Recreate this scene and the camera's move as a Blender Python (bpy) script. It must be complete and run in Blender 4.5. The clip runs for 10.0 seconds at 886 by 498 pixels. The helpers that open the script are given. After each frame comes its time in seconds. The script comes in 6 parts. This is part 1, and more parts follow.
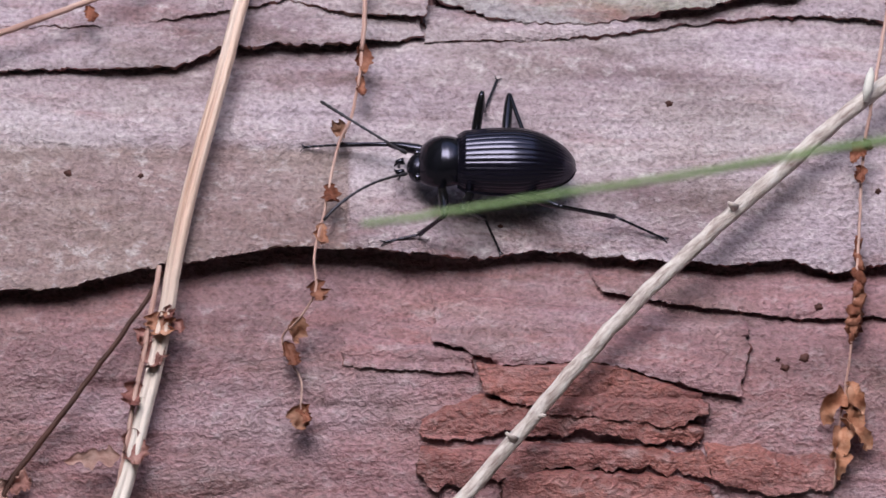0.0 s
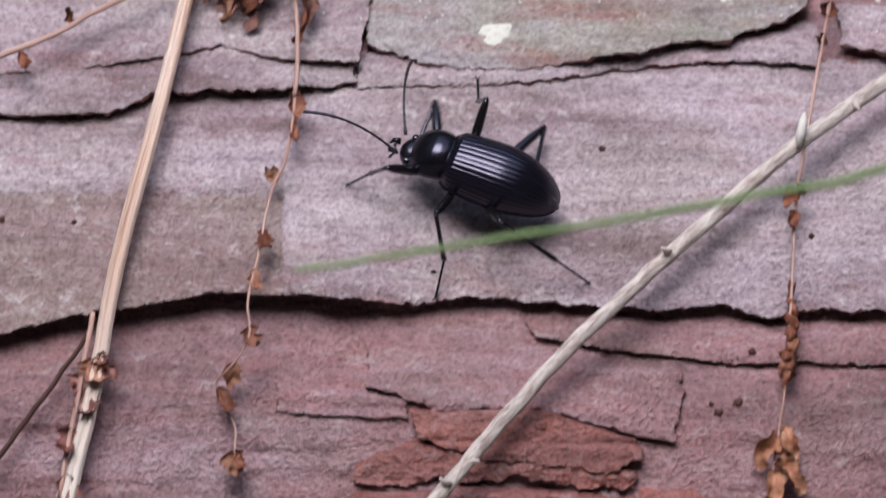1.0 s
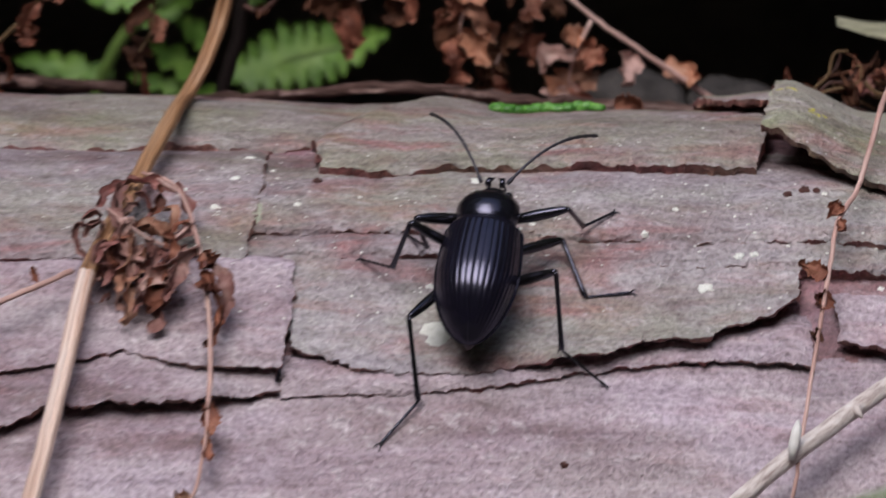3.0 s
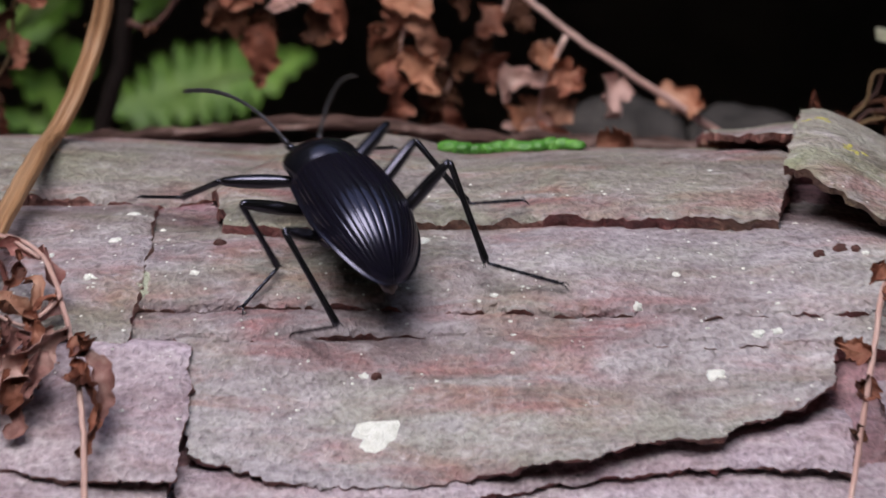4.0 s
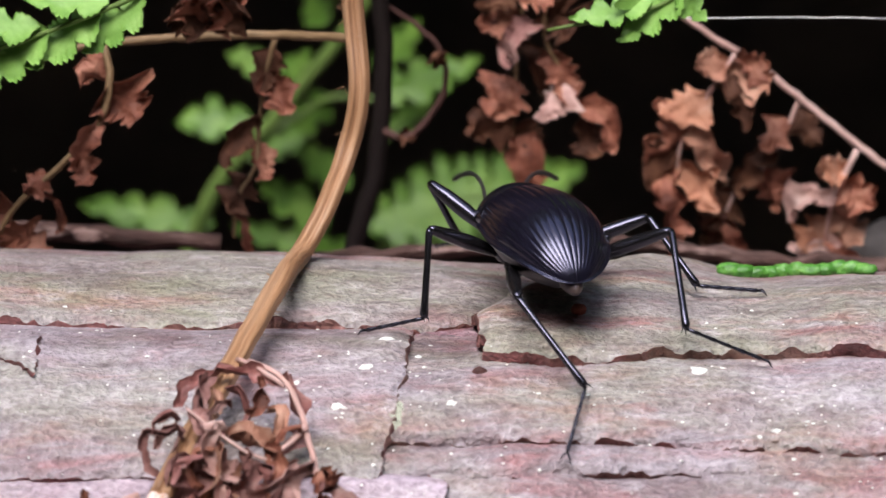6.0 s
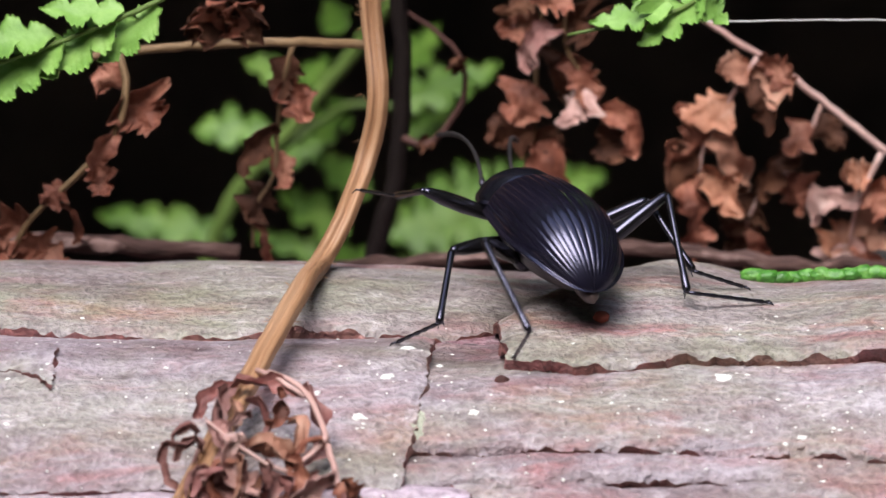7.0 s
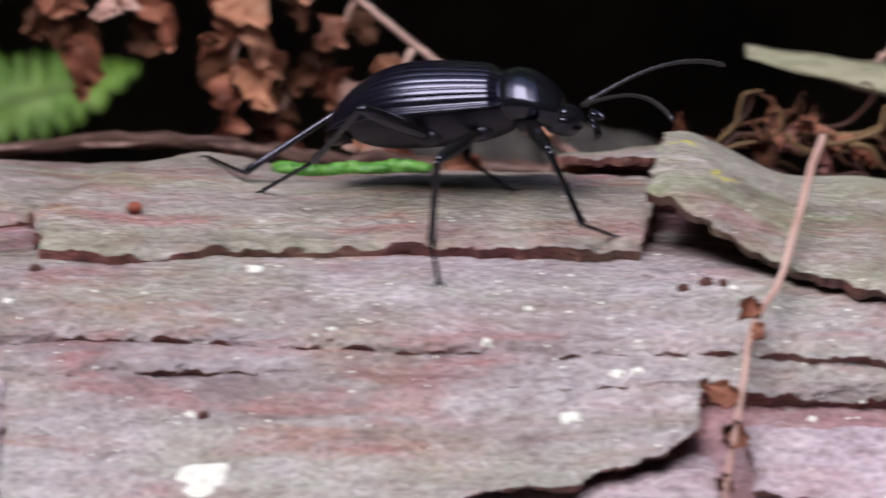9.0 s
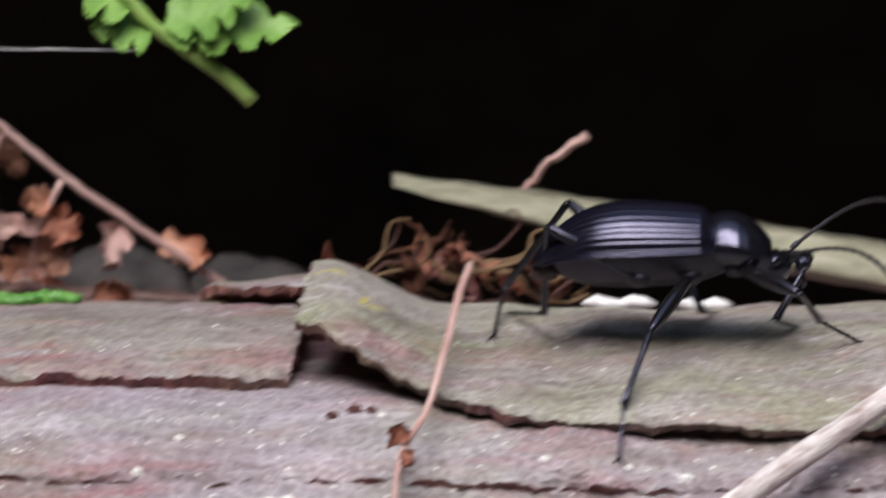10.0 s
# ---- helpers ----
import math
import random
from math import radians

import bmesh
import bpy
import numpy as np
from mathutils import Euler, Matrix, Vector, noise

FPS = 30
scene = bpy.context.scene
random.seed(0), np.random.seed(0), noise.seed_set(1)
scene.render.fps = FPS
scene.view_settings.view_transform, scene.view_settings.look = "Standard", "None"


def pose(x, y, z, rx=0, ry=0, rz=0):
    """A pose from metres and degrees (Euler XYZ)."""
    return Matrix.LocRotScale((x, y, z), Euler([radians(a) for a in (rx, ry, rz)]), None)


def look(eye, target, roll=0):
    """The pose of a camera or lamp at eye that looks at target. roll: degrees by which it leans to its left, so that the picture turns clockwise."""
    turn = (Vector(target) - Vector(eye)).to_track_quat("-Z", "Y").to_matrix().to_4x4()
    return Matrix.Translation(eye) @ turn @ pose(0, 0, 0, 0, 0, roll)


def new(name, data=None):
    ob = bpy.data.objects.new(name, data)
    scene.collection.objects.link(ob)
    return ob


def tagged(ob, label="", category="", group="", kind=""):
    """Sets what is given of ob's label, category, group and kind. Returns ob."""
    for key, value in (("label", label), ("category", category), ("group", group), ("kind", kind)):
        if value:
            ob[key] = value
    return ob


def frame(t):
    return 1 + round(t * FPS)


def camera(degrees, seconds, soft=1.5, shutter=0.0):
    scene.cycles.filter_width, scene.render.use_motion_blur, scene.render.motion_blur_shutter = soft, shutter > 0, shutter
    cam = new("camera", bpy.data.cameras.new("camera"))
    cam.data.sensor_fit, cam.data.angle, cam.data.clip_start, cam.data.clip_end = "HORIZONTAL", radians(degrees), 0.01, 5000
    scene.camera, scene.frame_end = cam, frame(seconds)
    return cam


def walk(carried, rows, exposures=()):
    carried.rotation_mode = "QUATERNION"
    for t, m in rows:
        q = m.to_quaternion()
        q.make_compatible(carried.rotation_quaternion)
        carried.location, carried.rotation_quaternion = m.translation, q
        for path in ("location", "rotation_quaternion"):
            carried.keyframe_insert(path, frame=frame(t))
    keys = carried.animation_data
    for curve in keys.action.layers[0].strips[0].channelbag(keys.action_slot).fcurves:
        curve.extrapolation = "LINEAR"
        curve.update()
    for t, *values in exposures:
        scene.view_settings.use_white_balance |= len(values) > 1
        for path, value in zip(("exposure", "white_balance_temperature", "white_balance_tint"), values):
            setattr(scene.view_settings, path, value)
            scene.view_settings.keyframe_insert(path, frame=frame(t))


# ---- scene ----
cam = camera(3.508, 10.0, 1.5, 0.5)
walk(cam, [
    (0.0, pose(-0.0005, -1.5690, 0.7482, 68.880, -0.728, 0.641)),
    (0.5, pose(-0.0005, -1.5693, 0.7483, 68.875, -0.778, 0.539)),
    (1.0, pose(-0.0005, -1.5694, 0.7483, 69.066, -0.709, 0.351)),
    (1.5, pose(-0.0005, -1.5708, 0.7488, 69.473, -0.588, 0.176)),
    (2.0, pose(-0.0004, -1.5512, 0.7419, 69.754, -0.024, -0.016)),
    (2.5, pose(-0.0001, -1.5250, 0.7328, 70.011, -0.348, 0.113)),
    (3.0, pose(0.0013, -1.3617, 0.6759, 70.122, -0.105, -0.049)),
    (3.2, pose(0.0019, -1.3024, 0.6552, 70.176, 0.060, -0.215)),
    (4.3, pose(0.0044, -1.0183, 0.5562, 70.336, 0.417, -0.362)),
    (4.5, pose(0.0046, -1.0008, 0.5501, 70.445, 0.137, 0.040)),
    (5.0, pose(0.0046, -0.9950, 0.5481, 70.668, 0.517, 0.695)),
    (5.5, pose(0.0046, -0.9947, 0.5480, 70.727, 0.433, 0.876)),
    (5.7, pose(0.0046, -0.9949, 0.5480, 70.721, 0.200, 0.902)),
    (6.8, pose(0.0047, -0.9839, 0.5442, 70.770, 0.566, 0.806)),
    (7.0, pose(0.0047, -0.9834, 0.5441, 70.753, 0.702, 0.815)),
    (7.5, pose(0.0047, -0.9839, 0.5442, 70.794, 0.694, 0.759)),
    (8.0, pose(0.0047, -0.9847, 0.5445, 70.830, 0.368, 0.640)),
    (8.2, pose(0.0047, -0.9859, 0.5449, 70.762, 0.210, 0.428)),
    (8.5, pose(0.0046, -0.9914, 0.5468, 70.601, 0.098, 0.126)),
    (8.8, pose(0.0046, -0.9957, 0.5484, 70.414, -0.211, -0.418)),
    (9.0, pose(0.0046, -0.9961, 0.5485, 70.325, -0.454, -0.747)),
    (9.5, pose(0.0046, -1.0006, 0.5501, 70.477, -0.935, -1.286)),
    (10.0, pose(0.0045, -1.0022, 0.5506, 70.850, -0.479, -2.209)),
], [(0.0, 0.67), (0.9, 0.6), (1.5, 0.45), (2.0, 0.35), (3.0, 0.41), (4.3, 0.69), (5.0, 1.08), (5.5, 1.22), (7.8, 1.32), (8.5, 1.08), (8.8, 0.86), (10.0, 0.86)])

# ---- light ----
world = bpy.data.worlds.new("sky")
scene.world = world
world.use_nodes = True
sky = world.node_tree.nodes.new("ShaderNodeTexSky")
sky.sky_type = "NISHITA"
sky.sun_disc = False
sky.sun_elevation = radians(61)
sky.sun_rotation = radians(200)
sky.air_density, sky.dust_density, sky.ozone_density = 1.0, 3.0, 1.0
backing = world.node_tree.nodes["Background"]
backing.inputs["Strength"].default_value = 0.15
world.node_tree.links.new(sky.outputs["Color"], backing.inputs["Color"])
sun = new("sun", bpy.data.lights.new("sun", "SUN"))
sun.data.energy, sun.data.angle, sun.data.color = 2.0, radians(40), (1.0, 0.985, 0.985)
sun.matrix_world = look((-0.4, -0.95, 2.0), (0, 0, 0.1))

MM = 0.001


# ---- noise on arrays ----
def lattice(ix, iy, seed):
    h = (ix.astype(np.int64) * 374761393 + iy.astype(np.int64) * 668265263 + seed * 974634777) & 0x7FFFFFFF
    h = ((h ^ (h >> 13)) * 1274126177) & 0x7FFFFFFF
    return ((h ^ (h >> 16)) & 0xFFFF) / 65535.0


def grain(x, y, seed=0):
    """Smooth noise between -1 and 1 on arrays."""
    x, y = np.asarray(x, float), np.asarray(y, float)
    ix, iy = np.floor(x), np.floor(y)
    fx, fy = x - ix, y - iy
    fx, fy = fx * fx * (3 - 2 * fx), fy * fy * (3 - 2 * fy)
    a, b = lattice(ix, iy, seed), lattice(ix + 1, iy, seed)
    c, d = lattice(ix, iy + 1, seed), lattice(ix + 1, iy + 1, seed)
    return 2 * ((a * (1 - fx) + b * fx) * (1 - fy) + (c * (1 - fx) + d * fx) * fy) - 1


def rough(x, y, seed=0, octaves=4):
    out, amp = 0.0, 1.0
    for n in range(octaves):
        out = out + amp * grain(np.asarray(x) * 2**n, np.asarray(y) * 2**n, seed + 17 * n)
        amp *= 0.5
    return out / 1.9


def ease(a, b, x):
    t = np.clip((np.asarray(x, float) - a) / (b - a), 0, 1)
    return t * t * (3 - 2 * t)


# ---- materials ----
class Mat:
    """A small builder for node materials."""

    def __init__(self, name, roughness=0.8, specular=0.3, metallic=0.0):
        self.m = bpy.data.materials.new(name)
        self.m.use_nodes = True
        self.t = self.m.node_tree
        self.b = self.t.nodes["Principled BSDF"]
        self.b.inputs["Roughness"].default_value = roughness
        self.b.inputs["Specular IOR Level"].default_value = specular
        self.b.inputs["Metallic"].default_value = metallic
        self.coord = self.t.nodes.new("ShaderNodeTexCoord").outputs["Object"]

    def link(self, a, b):
        self.t.links.new(a, b)

    def scaled(self, sx, sy, sz, shift=0.0):
        n = self.t.nodes.new("ShaderNodeMapping")
        n.inputs["Scale"].default_value = (sx, sy, sz)
        n.inputs["Location"].default_value = (shift, shift * 0.7, shift * 1.3)
        self.link(self.coord, n.inputs["Vector"])
        return n.outputs["Vector"]

    def noise(self, vec, scale=1.0, detail=5.0, rough_=0.6, distort=0.0):
        n = self.t.nodes.new("ShaderNodeTexNoise")
        n.inputs["Scale"].default_value, n.inputs["Detail"].default_value = scale, detail
        n.inputs["Roughness"].default_value, n.inputs["Distortion"].default_value = rough_, distort
        self.link(vec, n.inputs["Vector"])
        return n.outputs["Fac"]

    def cells(self, vec, scale=1.0):
        n = self.t.nodes.new("ShaderNodeTexVoronoi")
        n.inputs["Scale"].default_value = scale
        self.link(vec, n.inputs["Vector"])
        return n.outputs["Distance"]

    def ramp(self, fac, stops):
        n = self.t.nodes.new("ShaderNodeValToRGB")
        while len(n.color_ramp.elements) < len(stops):
            n.color_ramp.elements.new(0.5)
        for e, (p, c) in zip(n.color_ramp.elements, stops):
            e.position, e.color = p, (*c, 1) if len(c) == 3 else c
        self.link(fac, n.inputs["Fac"])
        return n.outputs["Color"]

    def mix(self, fac, a, b, kind="MIX"):
        n = self.t.nodes.new("ShaderNodeMix")
        n.data_type, n.blend_type = "RGBA", kind
        for sock, v in ((n.inputs[0], fac), (n.inputs[6], a), (n.inputs[7], b)):
            if hasattr(v, "is_linked"):
                self.link(v, sock)
            else:
                sock.default_value = v if isinstance(v, float) else (*v, 1)
        return n.outputs[2]

    def math(self, op, a, b=0.0):
        n = self.t.nodes.new("ShaderNodeMath")
        n.operation = op
        for sock, v in ((n.inputs[0], a), (n.inputs[1], b)):
            if hasattr(v, "is_linked"):
                self.link(v, sock)
            else:
                sock.default_value = v
        return n.outputs[0]

    def color(self, c):
        if hasattr(c, "is_linked"):
            self.link(c, self.b.inputs["Base Color"])
        else:
            self.b.inputs["Base Color"].default_value = (*c, 1)

    def bump(self, height, strength=0.5, distance=0.0003):
        n = self.t.nodes.new("ShaderNodeBump")
        n.inputs["Strength"].default_value, n.inputs["Distance"].default_value = strength, distance
        self.link(height, n.inputs["Height"])
        self.link(n.outputs["Normal"], self.b.inputs["Normal"])


def random_value(m):
    return m.t.nodes.new("ShaderNodeObjectInfo").outputs["Random"]


def bark_material(name, tones, green=0.0, red=0.3, pale=0.45, shift=0.0, crust=1.0):
    """Weathered bark: broad soft tints, long grain, fine pebbly skin, red streaks, pale and green crusts."""
    m = Mat(name, 0.5, 0.5)
    band = m.noise(m.scaled(22, 90, 90, shift), 1.0, 4, 0.55, 0.6)
    base = m.ramp(band, [(0.32, tones[0]), (0.47, tones[1]), (0.66, tones[2])])
    tint = m.noise(m.scaled(40, 95, 95, shift + 5), 1.0, 5, 0.6, 0.5)
    base = m.mix(m.math("MULTIPLY", m.ramp(tint, [(0.46, (0, 0, 0)), (0.62, (1, 1, 1))]), 0.7), base, tones[3])
    streak = m.noise(m.scaled(85, 330, 330, shift + 3), 1.0, 4, 0.62, 0.8)
    where = m.ramp(m.noise(m.scaled(42, 120, 120, shift + 21), 1.0, 4, 0.6, 0.5), [(0.42, (0.05, 0.05, 0.05)), (0.6, (1, 1, 1))])
    rust = m.math("MULTIPLY", m.ramp(streak, [(0.46, (0, 0, 0)), (0.62, (1, 1, 1))]), where)
    base = m.mix(m.math("MULTIPLY", rust, red), base, (0.38, 0.16, 0.165))
    worn = m.t.nodes.new("ShaderNodeAttribute")
    worn.attribute_name = "worn"
    base = m.mix(m.math("MULTIPLY", worn.outputs["Fac"], 0.75), base, (0.27, 0.17, 0.165))
    if green:
        algae = m.ramp(m.noise(m.scaled(55, 110, 110, shift + 9), 1.0, 6, 0.66, 0.3), [(0.46, (0, 0, 0)), (0.64, (1, 1, 1))])
        base = m.mix(m.math("MULTIPLY", algae, green), base, (0.3, 0.34, 0.19))
    pebble = m.noise(m.scaled(1900, 2200, 2200, shift + 2), 1.0, 2, 0.55, 0.2)
    scale = m.noise(m.scaled(560, 760, 760, shift), 1.0, 4, 0.62, 0.2)
    mid = m.noise(m.scaled(170, 420, 420, shift + 1), 1.0, 5, 0.62, 0.4)
    lines = m.noise(m.scaled(36, 620, 620, shift + 13), 1.0, 3, 0.6, 0.25)
    chalk = m.math("MULTIPLY", m.ramp(scale, [(0.5, (0, 0, 0)), (0.68, (1, 1, 1))]), m.ramp(mid, [(0.42, (0.1, 0.1, 0.1)), (0.62, (1, 1, 1))]))
    base = m.mix(m.math("MULTIPLY", chalk, pale), base, (0.74, 0.69, 0.73))
    dark = m.ramp(m.math("ADD", m.math("MULTIPLY", scale, 0.5), m.math("MULTIPLY", mid, 0.5)), [(0.34, (1, 1, 1)), (0.46, (0, 0, 0))])
    base = m.mix(m.math("MULTIPLY", dark, 0.6), base, (0.13, 0.075, 0.075))
    base = m.mix(1.0, base, m.ramp(lines, [(0.32, (0.8, 0.78, 0.79)), (0.5, (1, 1, 1)), (0.68, (1.08, 1.08, 1.09))]), "MULTIPLY")
    base = m.mix(1.0, base, m.ramp(pebble, [(0.28, (0.54, 0.51, 0.53)), (0.5, (0.85, 0.84, 0.85)), (0.7, (1.08, 1.08, 1.1))]), "MULTIPLY")
    shade = m.ramp(random_value(m), [(0.0, (0.9, 0.88, 0.89)), (1.0, (1, 1, 1))])
    m.color(m.mix(1.0, base, shade, "MULTIPLY"))
    h = m.math("ADD", m.math("MULTIPLY", pebble, 0.00036), m.math("MULTIPLY", scale, 0.00032 * crust))
    h = m.math("ADD", h, m.math("MULTIPLY", mid, 0.0004 * crust))
    h = m.math("ADD", h, m.math("MULTIPLY", lines, 0.00018))
    m.bump(h, 1.0, 1.0)
    return m.m


MAUVE = [(0.22, 0.14, 0.165), (0.43, 0.335, 0.39), (0.57, 0.495, 0.555), (0.53, 0.44, 0.535)]
RUSSET = [(0.19, 0.095, 0.108), (0.33, 0.19, 0.222), (0.44, 0.305, 0.36), (0.39, 0.2, 0.228)]
GREYISH = [(0.21, 0.145, 0.155), (0.35, 0.3, 0.32), (0.45, 0.415, 0.44), (0.47, 0.435, 0.485)]
M_OUTER = bark_material("weathered_bark", MAUVE, 0.12, 0.35, 0.65)
M_INNER = bark_material("inner_bark", RUSSET, 0.08, 0.55, 0.35, 2.0, 1.0)
M_CREST = bark_material("crest_bark", GREYISH, 0.36, 0.85, 0.55, 5.0)
M_RIDGE = bark_material("ridge_bark", [(0.19, 0.15, 0.145), (0.32, 0.275, 0.27), (0.42, 0.375, 0.37), (0.39, 0.365, 0.34)], 0.5, 0.85, 0.5, 6.0)
M_CURL = bark_material("curled_bark", [(0.22, 0.17, 0.15), (0.38, 0.34, 0.31), (0.48, 0.45, 0.42), (0.42, 0.42, 0.35)], 0.75, 0.5, 0.6, 11.0)
M_EDGE = bark_material("broken_edge", [(0.08, 0.035, 0.032), (0.22, 0.07, 0.065), (0.38, 0.17, 0.16), (0.33, 0.1, 0.1)], 0.3, 0.6, 0.15, 8.0, 1.5)
M_FLAKE = bark_material("flaky_bark", [(0.16, 0.05, 0.047), (0.3, 0.11, 0.105), (0.44, 0.23, 0.23), (0.36, 0.13, 0.11)], 0.0, 0.6, 0.25, 7.0, 1.6)


def plain(name, tones, scale, stretch=1.0, roughness=0.7, specular=0.3, bump=0.3, dist=0.0002, axis=2, vary=0.0, rod=False, sunlit=None):
    """A mottled material from two or three tones; scale in cells per metre. rod: the grain runs along a stem."""
    m = Mat(name, roughness, specular)
    if rod:
        along = m.t.nodes.new("ShaderNodeAttribute")
        along.attribute_name = "rod"
        m.coord = along.outputs["Vector"]
    s = [scale] * 3
    s[axis] = scale * stretch
    f = m.noise(m.scaled(*s), 1.0, 5, 0.62, 0.3)
    steps = [(0.3 + 0.4 * i / max(1, len(tones) - 1), c) for i, c in enumerate(tones)]
    col = m.ramp(f, steps)
    # whiter towards the start of the rod: sunlight put into the colour
    if sunlit:
        split = m.t.nodes.new("ShaderNodeSeparateXYZ")
        m.link(m.coord, split.inputs[0])
        far = m.math("DIVIDE", m.math("SUBTRACT", split.outputs["Z"], sunlit[0]), sunlit[1] - sunlit[0])
        col = m.mix(m.ramp(m.math("ADD", far, m.math("MULTIPLY", f, 0.5)), [(0.35, (0.85, 0.85, 0.85)), (0.9, (0, 0, 0))]), col, (0.86, 0.8, 0.78))
    if vary:
        shade = m.ramp(random_value(m), [(0.0, (1 - vary,) * 3), (1.0, (1, 1, 1))])
        col = m.mix(1.0, col, shade, "MULTIPLY")
    m.color(col)
    m.bump(m.noise(m.scaled(*[v * 3 for v in s]), 1.0, 4, 0.6), bump, dist)
    return m.m


# ---- building helpers ----
def finish(name, verts, faces, mat, smooth=True, rod=None):
    """A mesh from millimetres. rod: for stems, places round and along them, in millimetres."""
    me = bpy.data.meshes.new(name)
    me.from_pydata([tuple(c * MM for c in v) for v in verts], [], faces)
    me.materials.append(mat)
    if smooth:
        me.polygons.foreach_set("use_smooth", [True] * len(me.polygons))
    if rod is not None:
        me.attributes.new("rod", "FLOAT_VECTOR", "POINT").data.foreach_set("vector", (np.asarray(rod) * MM).ravel())
    me.update()
    return me


def stem(name, points, radii, mat, sides=10, wobble=0.04, seed=1, ribs=0.0):
    """A rod whose material follows it."""
    verts, faces = tube(points, radii, sides, wobble, seed, 1.0, True, ribs)
    n, far, rod = len(points), 0.0, []
    for i in range(n):
        far += (Vector(points[i]) - Vector(points[i - 1])).length if i else 0
        for k in range(sides):
            w = 2 * math.pi * k / sides
            rod.append((math.cos(w), math.sin(w), far + 50 * seed))
    return finish(name, verts, faces, mat, True, rod)


def part(name, me, parent, label=""):
    ob = new(name, me)
    ob.parent = parent
    return tagged(ob, label)


def thing(name, label, category, group="", kind="", me=None):
    return tagged(new(name, me), label, category, group, kind)


def grid_faces(nu, nv, wrap=False, start=0):
    out = []
    for i in range(nu - 1):
        for j in range(nv if wrap else nv - 1):
            a, b = start + i * nv + j, start + i * nv + (j + 1) % nv
            out.append((a, b, b + nv, a + nv))
    return out


def tube(points, radii, sides=10, wobble=0.0, seed=0, flat=1.0, cap=True, ribs=0.0):
    """Verts and faces of a round rod along points (mm), its radius given at each end or at each point."""
    pts = [Vector(p) for p in points]
    n = len(pts)
    if len(radii) == 2 and n != 2:
        radii = [radii[0] + (radii[1] - radii[0]) * i / (n - 1) for i in range(n)]
    rng = random.Random(seed)
    verts, up = [], Vector((0.13, 0.31, 0.94)).normalized()
    for i, p in enumerate(pts):
        d = (pts[min(i + 1, n - 1)] - pts[max(i - 1, 0)]).normalized()
        a = (up - d * up.dot(d)).normalized()
        up = a
        b = d.cross(a)
        for k in range(sides):
            w = 2 * math.pi * k / sides
            r = radii[i] * (1 + wobble * rng.uniform(-1, 1) + ribs * math.cos(5 * w))
            verts.append(p + a * (math.cos(w) * r * flat) + b * (math.sin(w) * r))
    faces = grid_faces(n, sides, True)
    if cap:
        faces += [tuple(range(sides - 1, -1, -1)), tuple((n - 1) * sides + k for k in range(sides))]
    return verts, faces


def spline(points, step=1.5, jitter=0.0, seed=0):
    """Catmull-Rom points through the given ones, about step mm apart."""
    p = [Vector(q) for q in points]
    p = [p[0] * 2 - p[1]] + p + [p[-1] * 2 - p[-2]]
    rng, out = random.Random(seed), []
    for i in range(1, len(p) - 2):
        k = max(2, int((p[i + 1] - p[i]).length / step))
        for j in range(k):
            t = j / k
            a, b, c, d = p[i - 1], p[i], p[i + 1], p[i + 2]
            q = 0.5 * ((2 * b) + (c - a) * t + (2 * a - 5 * b + 4 * c - d) * t * t + (3 * b - a - 3 * c + d) * t**3)
            out.append(q + Vector((rng.gauss(0, jitter), rng.gauss(0, jitter), rng.gauss(0, jitter))))
    out.append(p[-2])
    return out


# ---- the log: millimetres along x, and millimetres s down its face from the crest ----
FRONT = ((45, 110, 60), (117, 60, 25), (90, 25, -50))
REAR = ((45, 110, 150), (120, 150, 220))


def profile(s):
    """y, z and the elevation of the normal, in degrees, at s."""
    y, z, e = 0.0, 200.0, 110.0
    left = abs(s)
    for r, e0, e1 in FRONT if s >= 0 else REAR:
        go = min(left, r * radians(abs(e1 - e0)))
        e = e0 + math.degrees(go / r) * (1 if e1 > e0 else -1)
        cy, cz = y + r * math.cos(radians(e0)), z - r * math.sin(radians(e0))
        y, z = cy - r * math.cos(radians(e)), cz + r * math.sin(radians(e))
        left -= go
        if left <= 1e-9:
            break
    return y, z, e


S_TABLE = np.linspace(-60, 235, 1181)
P_TABLE = np.array([profile(s) for s in S_TABLE])


def skin(x, s, lift):
    """Points (mm) at arrays of x and s, lift mm off the log's smooth face."""
    y, z = np.interp(s, S_TABLE, P_TABLE[:, 0]), np.interp(s, S_TABLE, P_TABLE[:, 1])
    e = np.radians(np.interp(s, S_TABLE, P_TABLE[:, 2]))
    return np.stack([np.broadcast_to(x, np.shape(y)), y - np.cos(e) * lift, z + np.sin(e) * lift], -1)


def relief(x, s):
    """The height of the lowest bark layer, mm."""
    x, s = np.asarray(x, float), np.asarray(s, float)
    h = 0.55 * rough(x / 26, s / 9, 3, 3) + 0.13 * rough(x / 7, s / 1.9, 5, 3) + 0.07 * rough(x / 1.6, s / 0.7, 8, 2)
    fold = np.abs(grain(x / 22 + 0.3 * grain(x / 6, s / 3, 12), s / 4.2, 11))
    h = h + (1 - ease(6, 20, s)) * (1.6 - 0.5 * ease(-30, -18, x) - 0.6 * ease(-14, -4, x) - 1.5 * ease(0, 12, x) - 0.6 * ease(5, 24, x) + 1.8 * ease(36, 50, x))
    return h - 0.35 * (1 - ease(0.0, 0.12, fold)) * ease(84, 90, s) - 2.3 * (1 - ease(83, 97, s)) - 0.7 * (1 - ease(4, 16, s)) - 2.6 * ease(37, 50, x) * (1 - ease(18, 33, s))


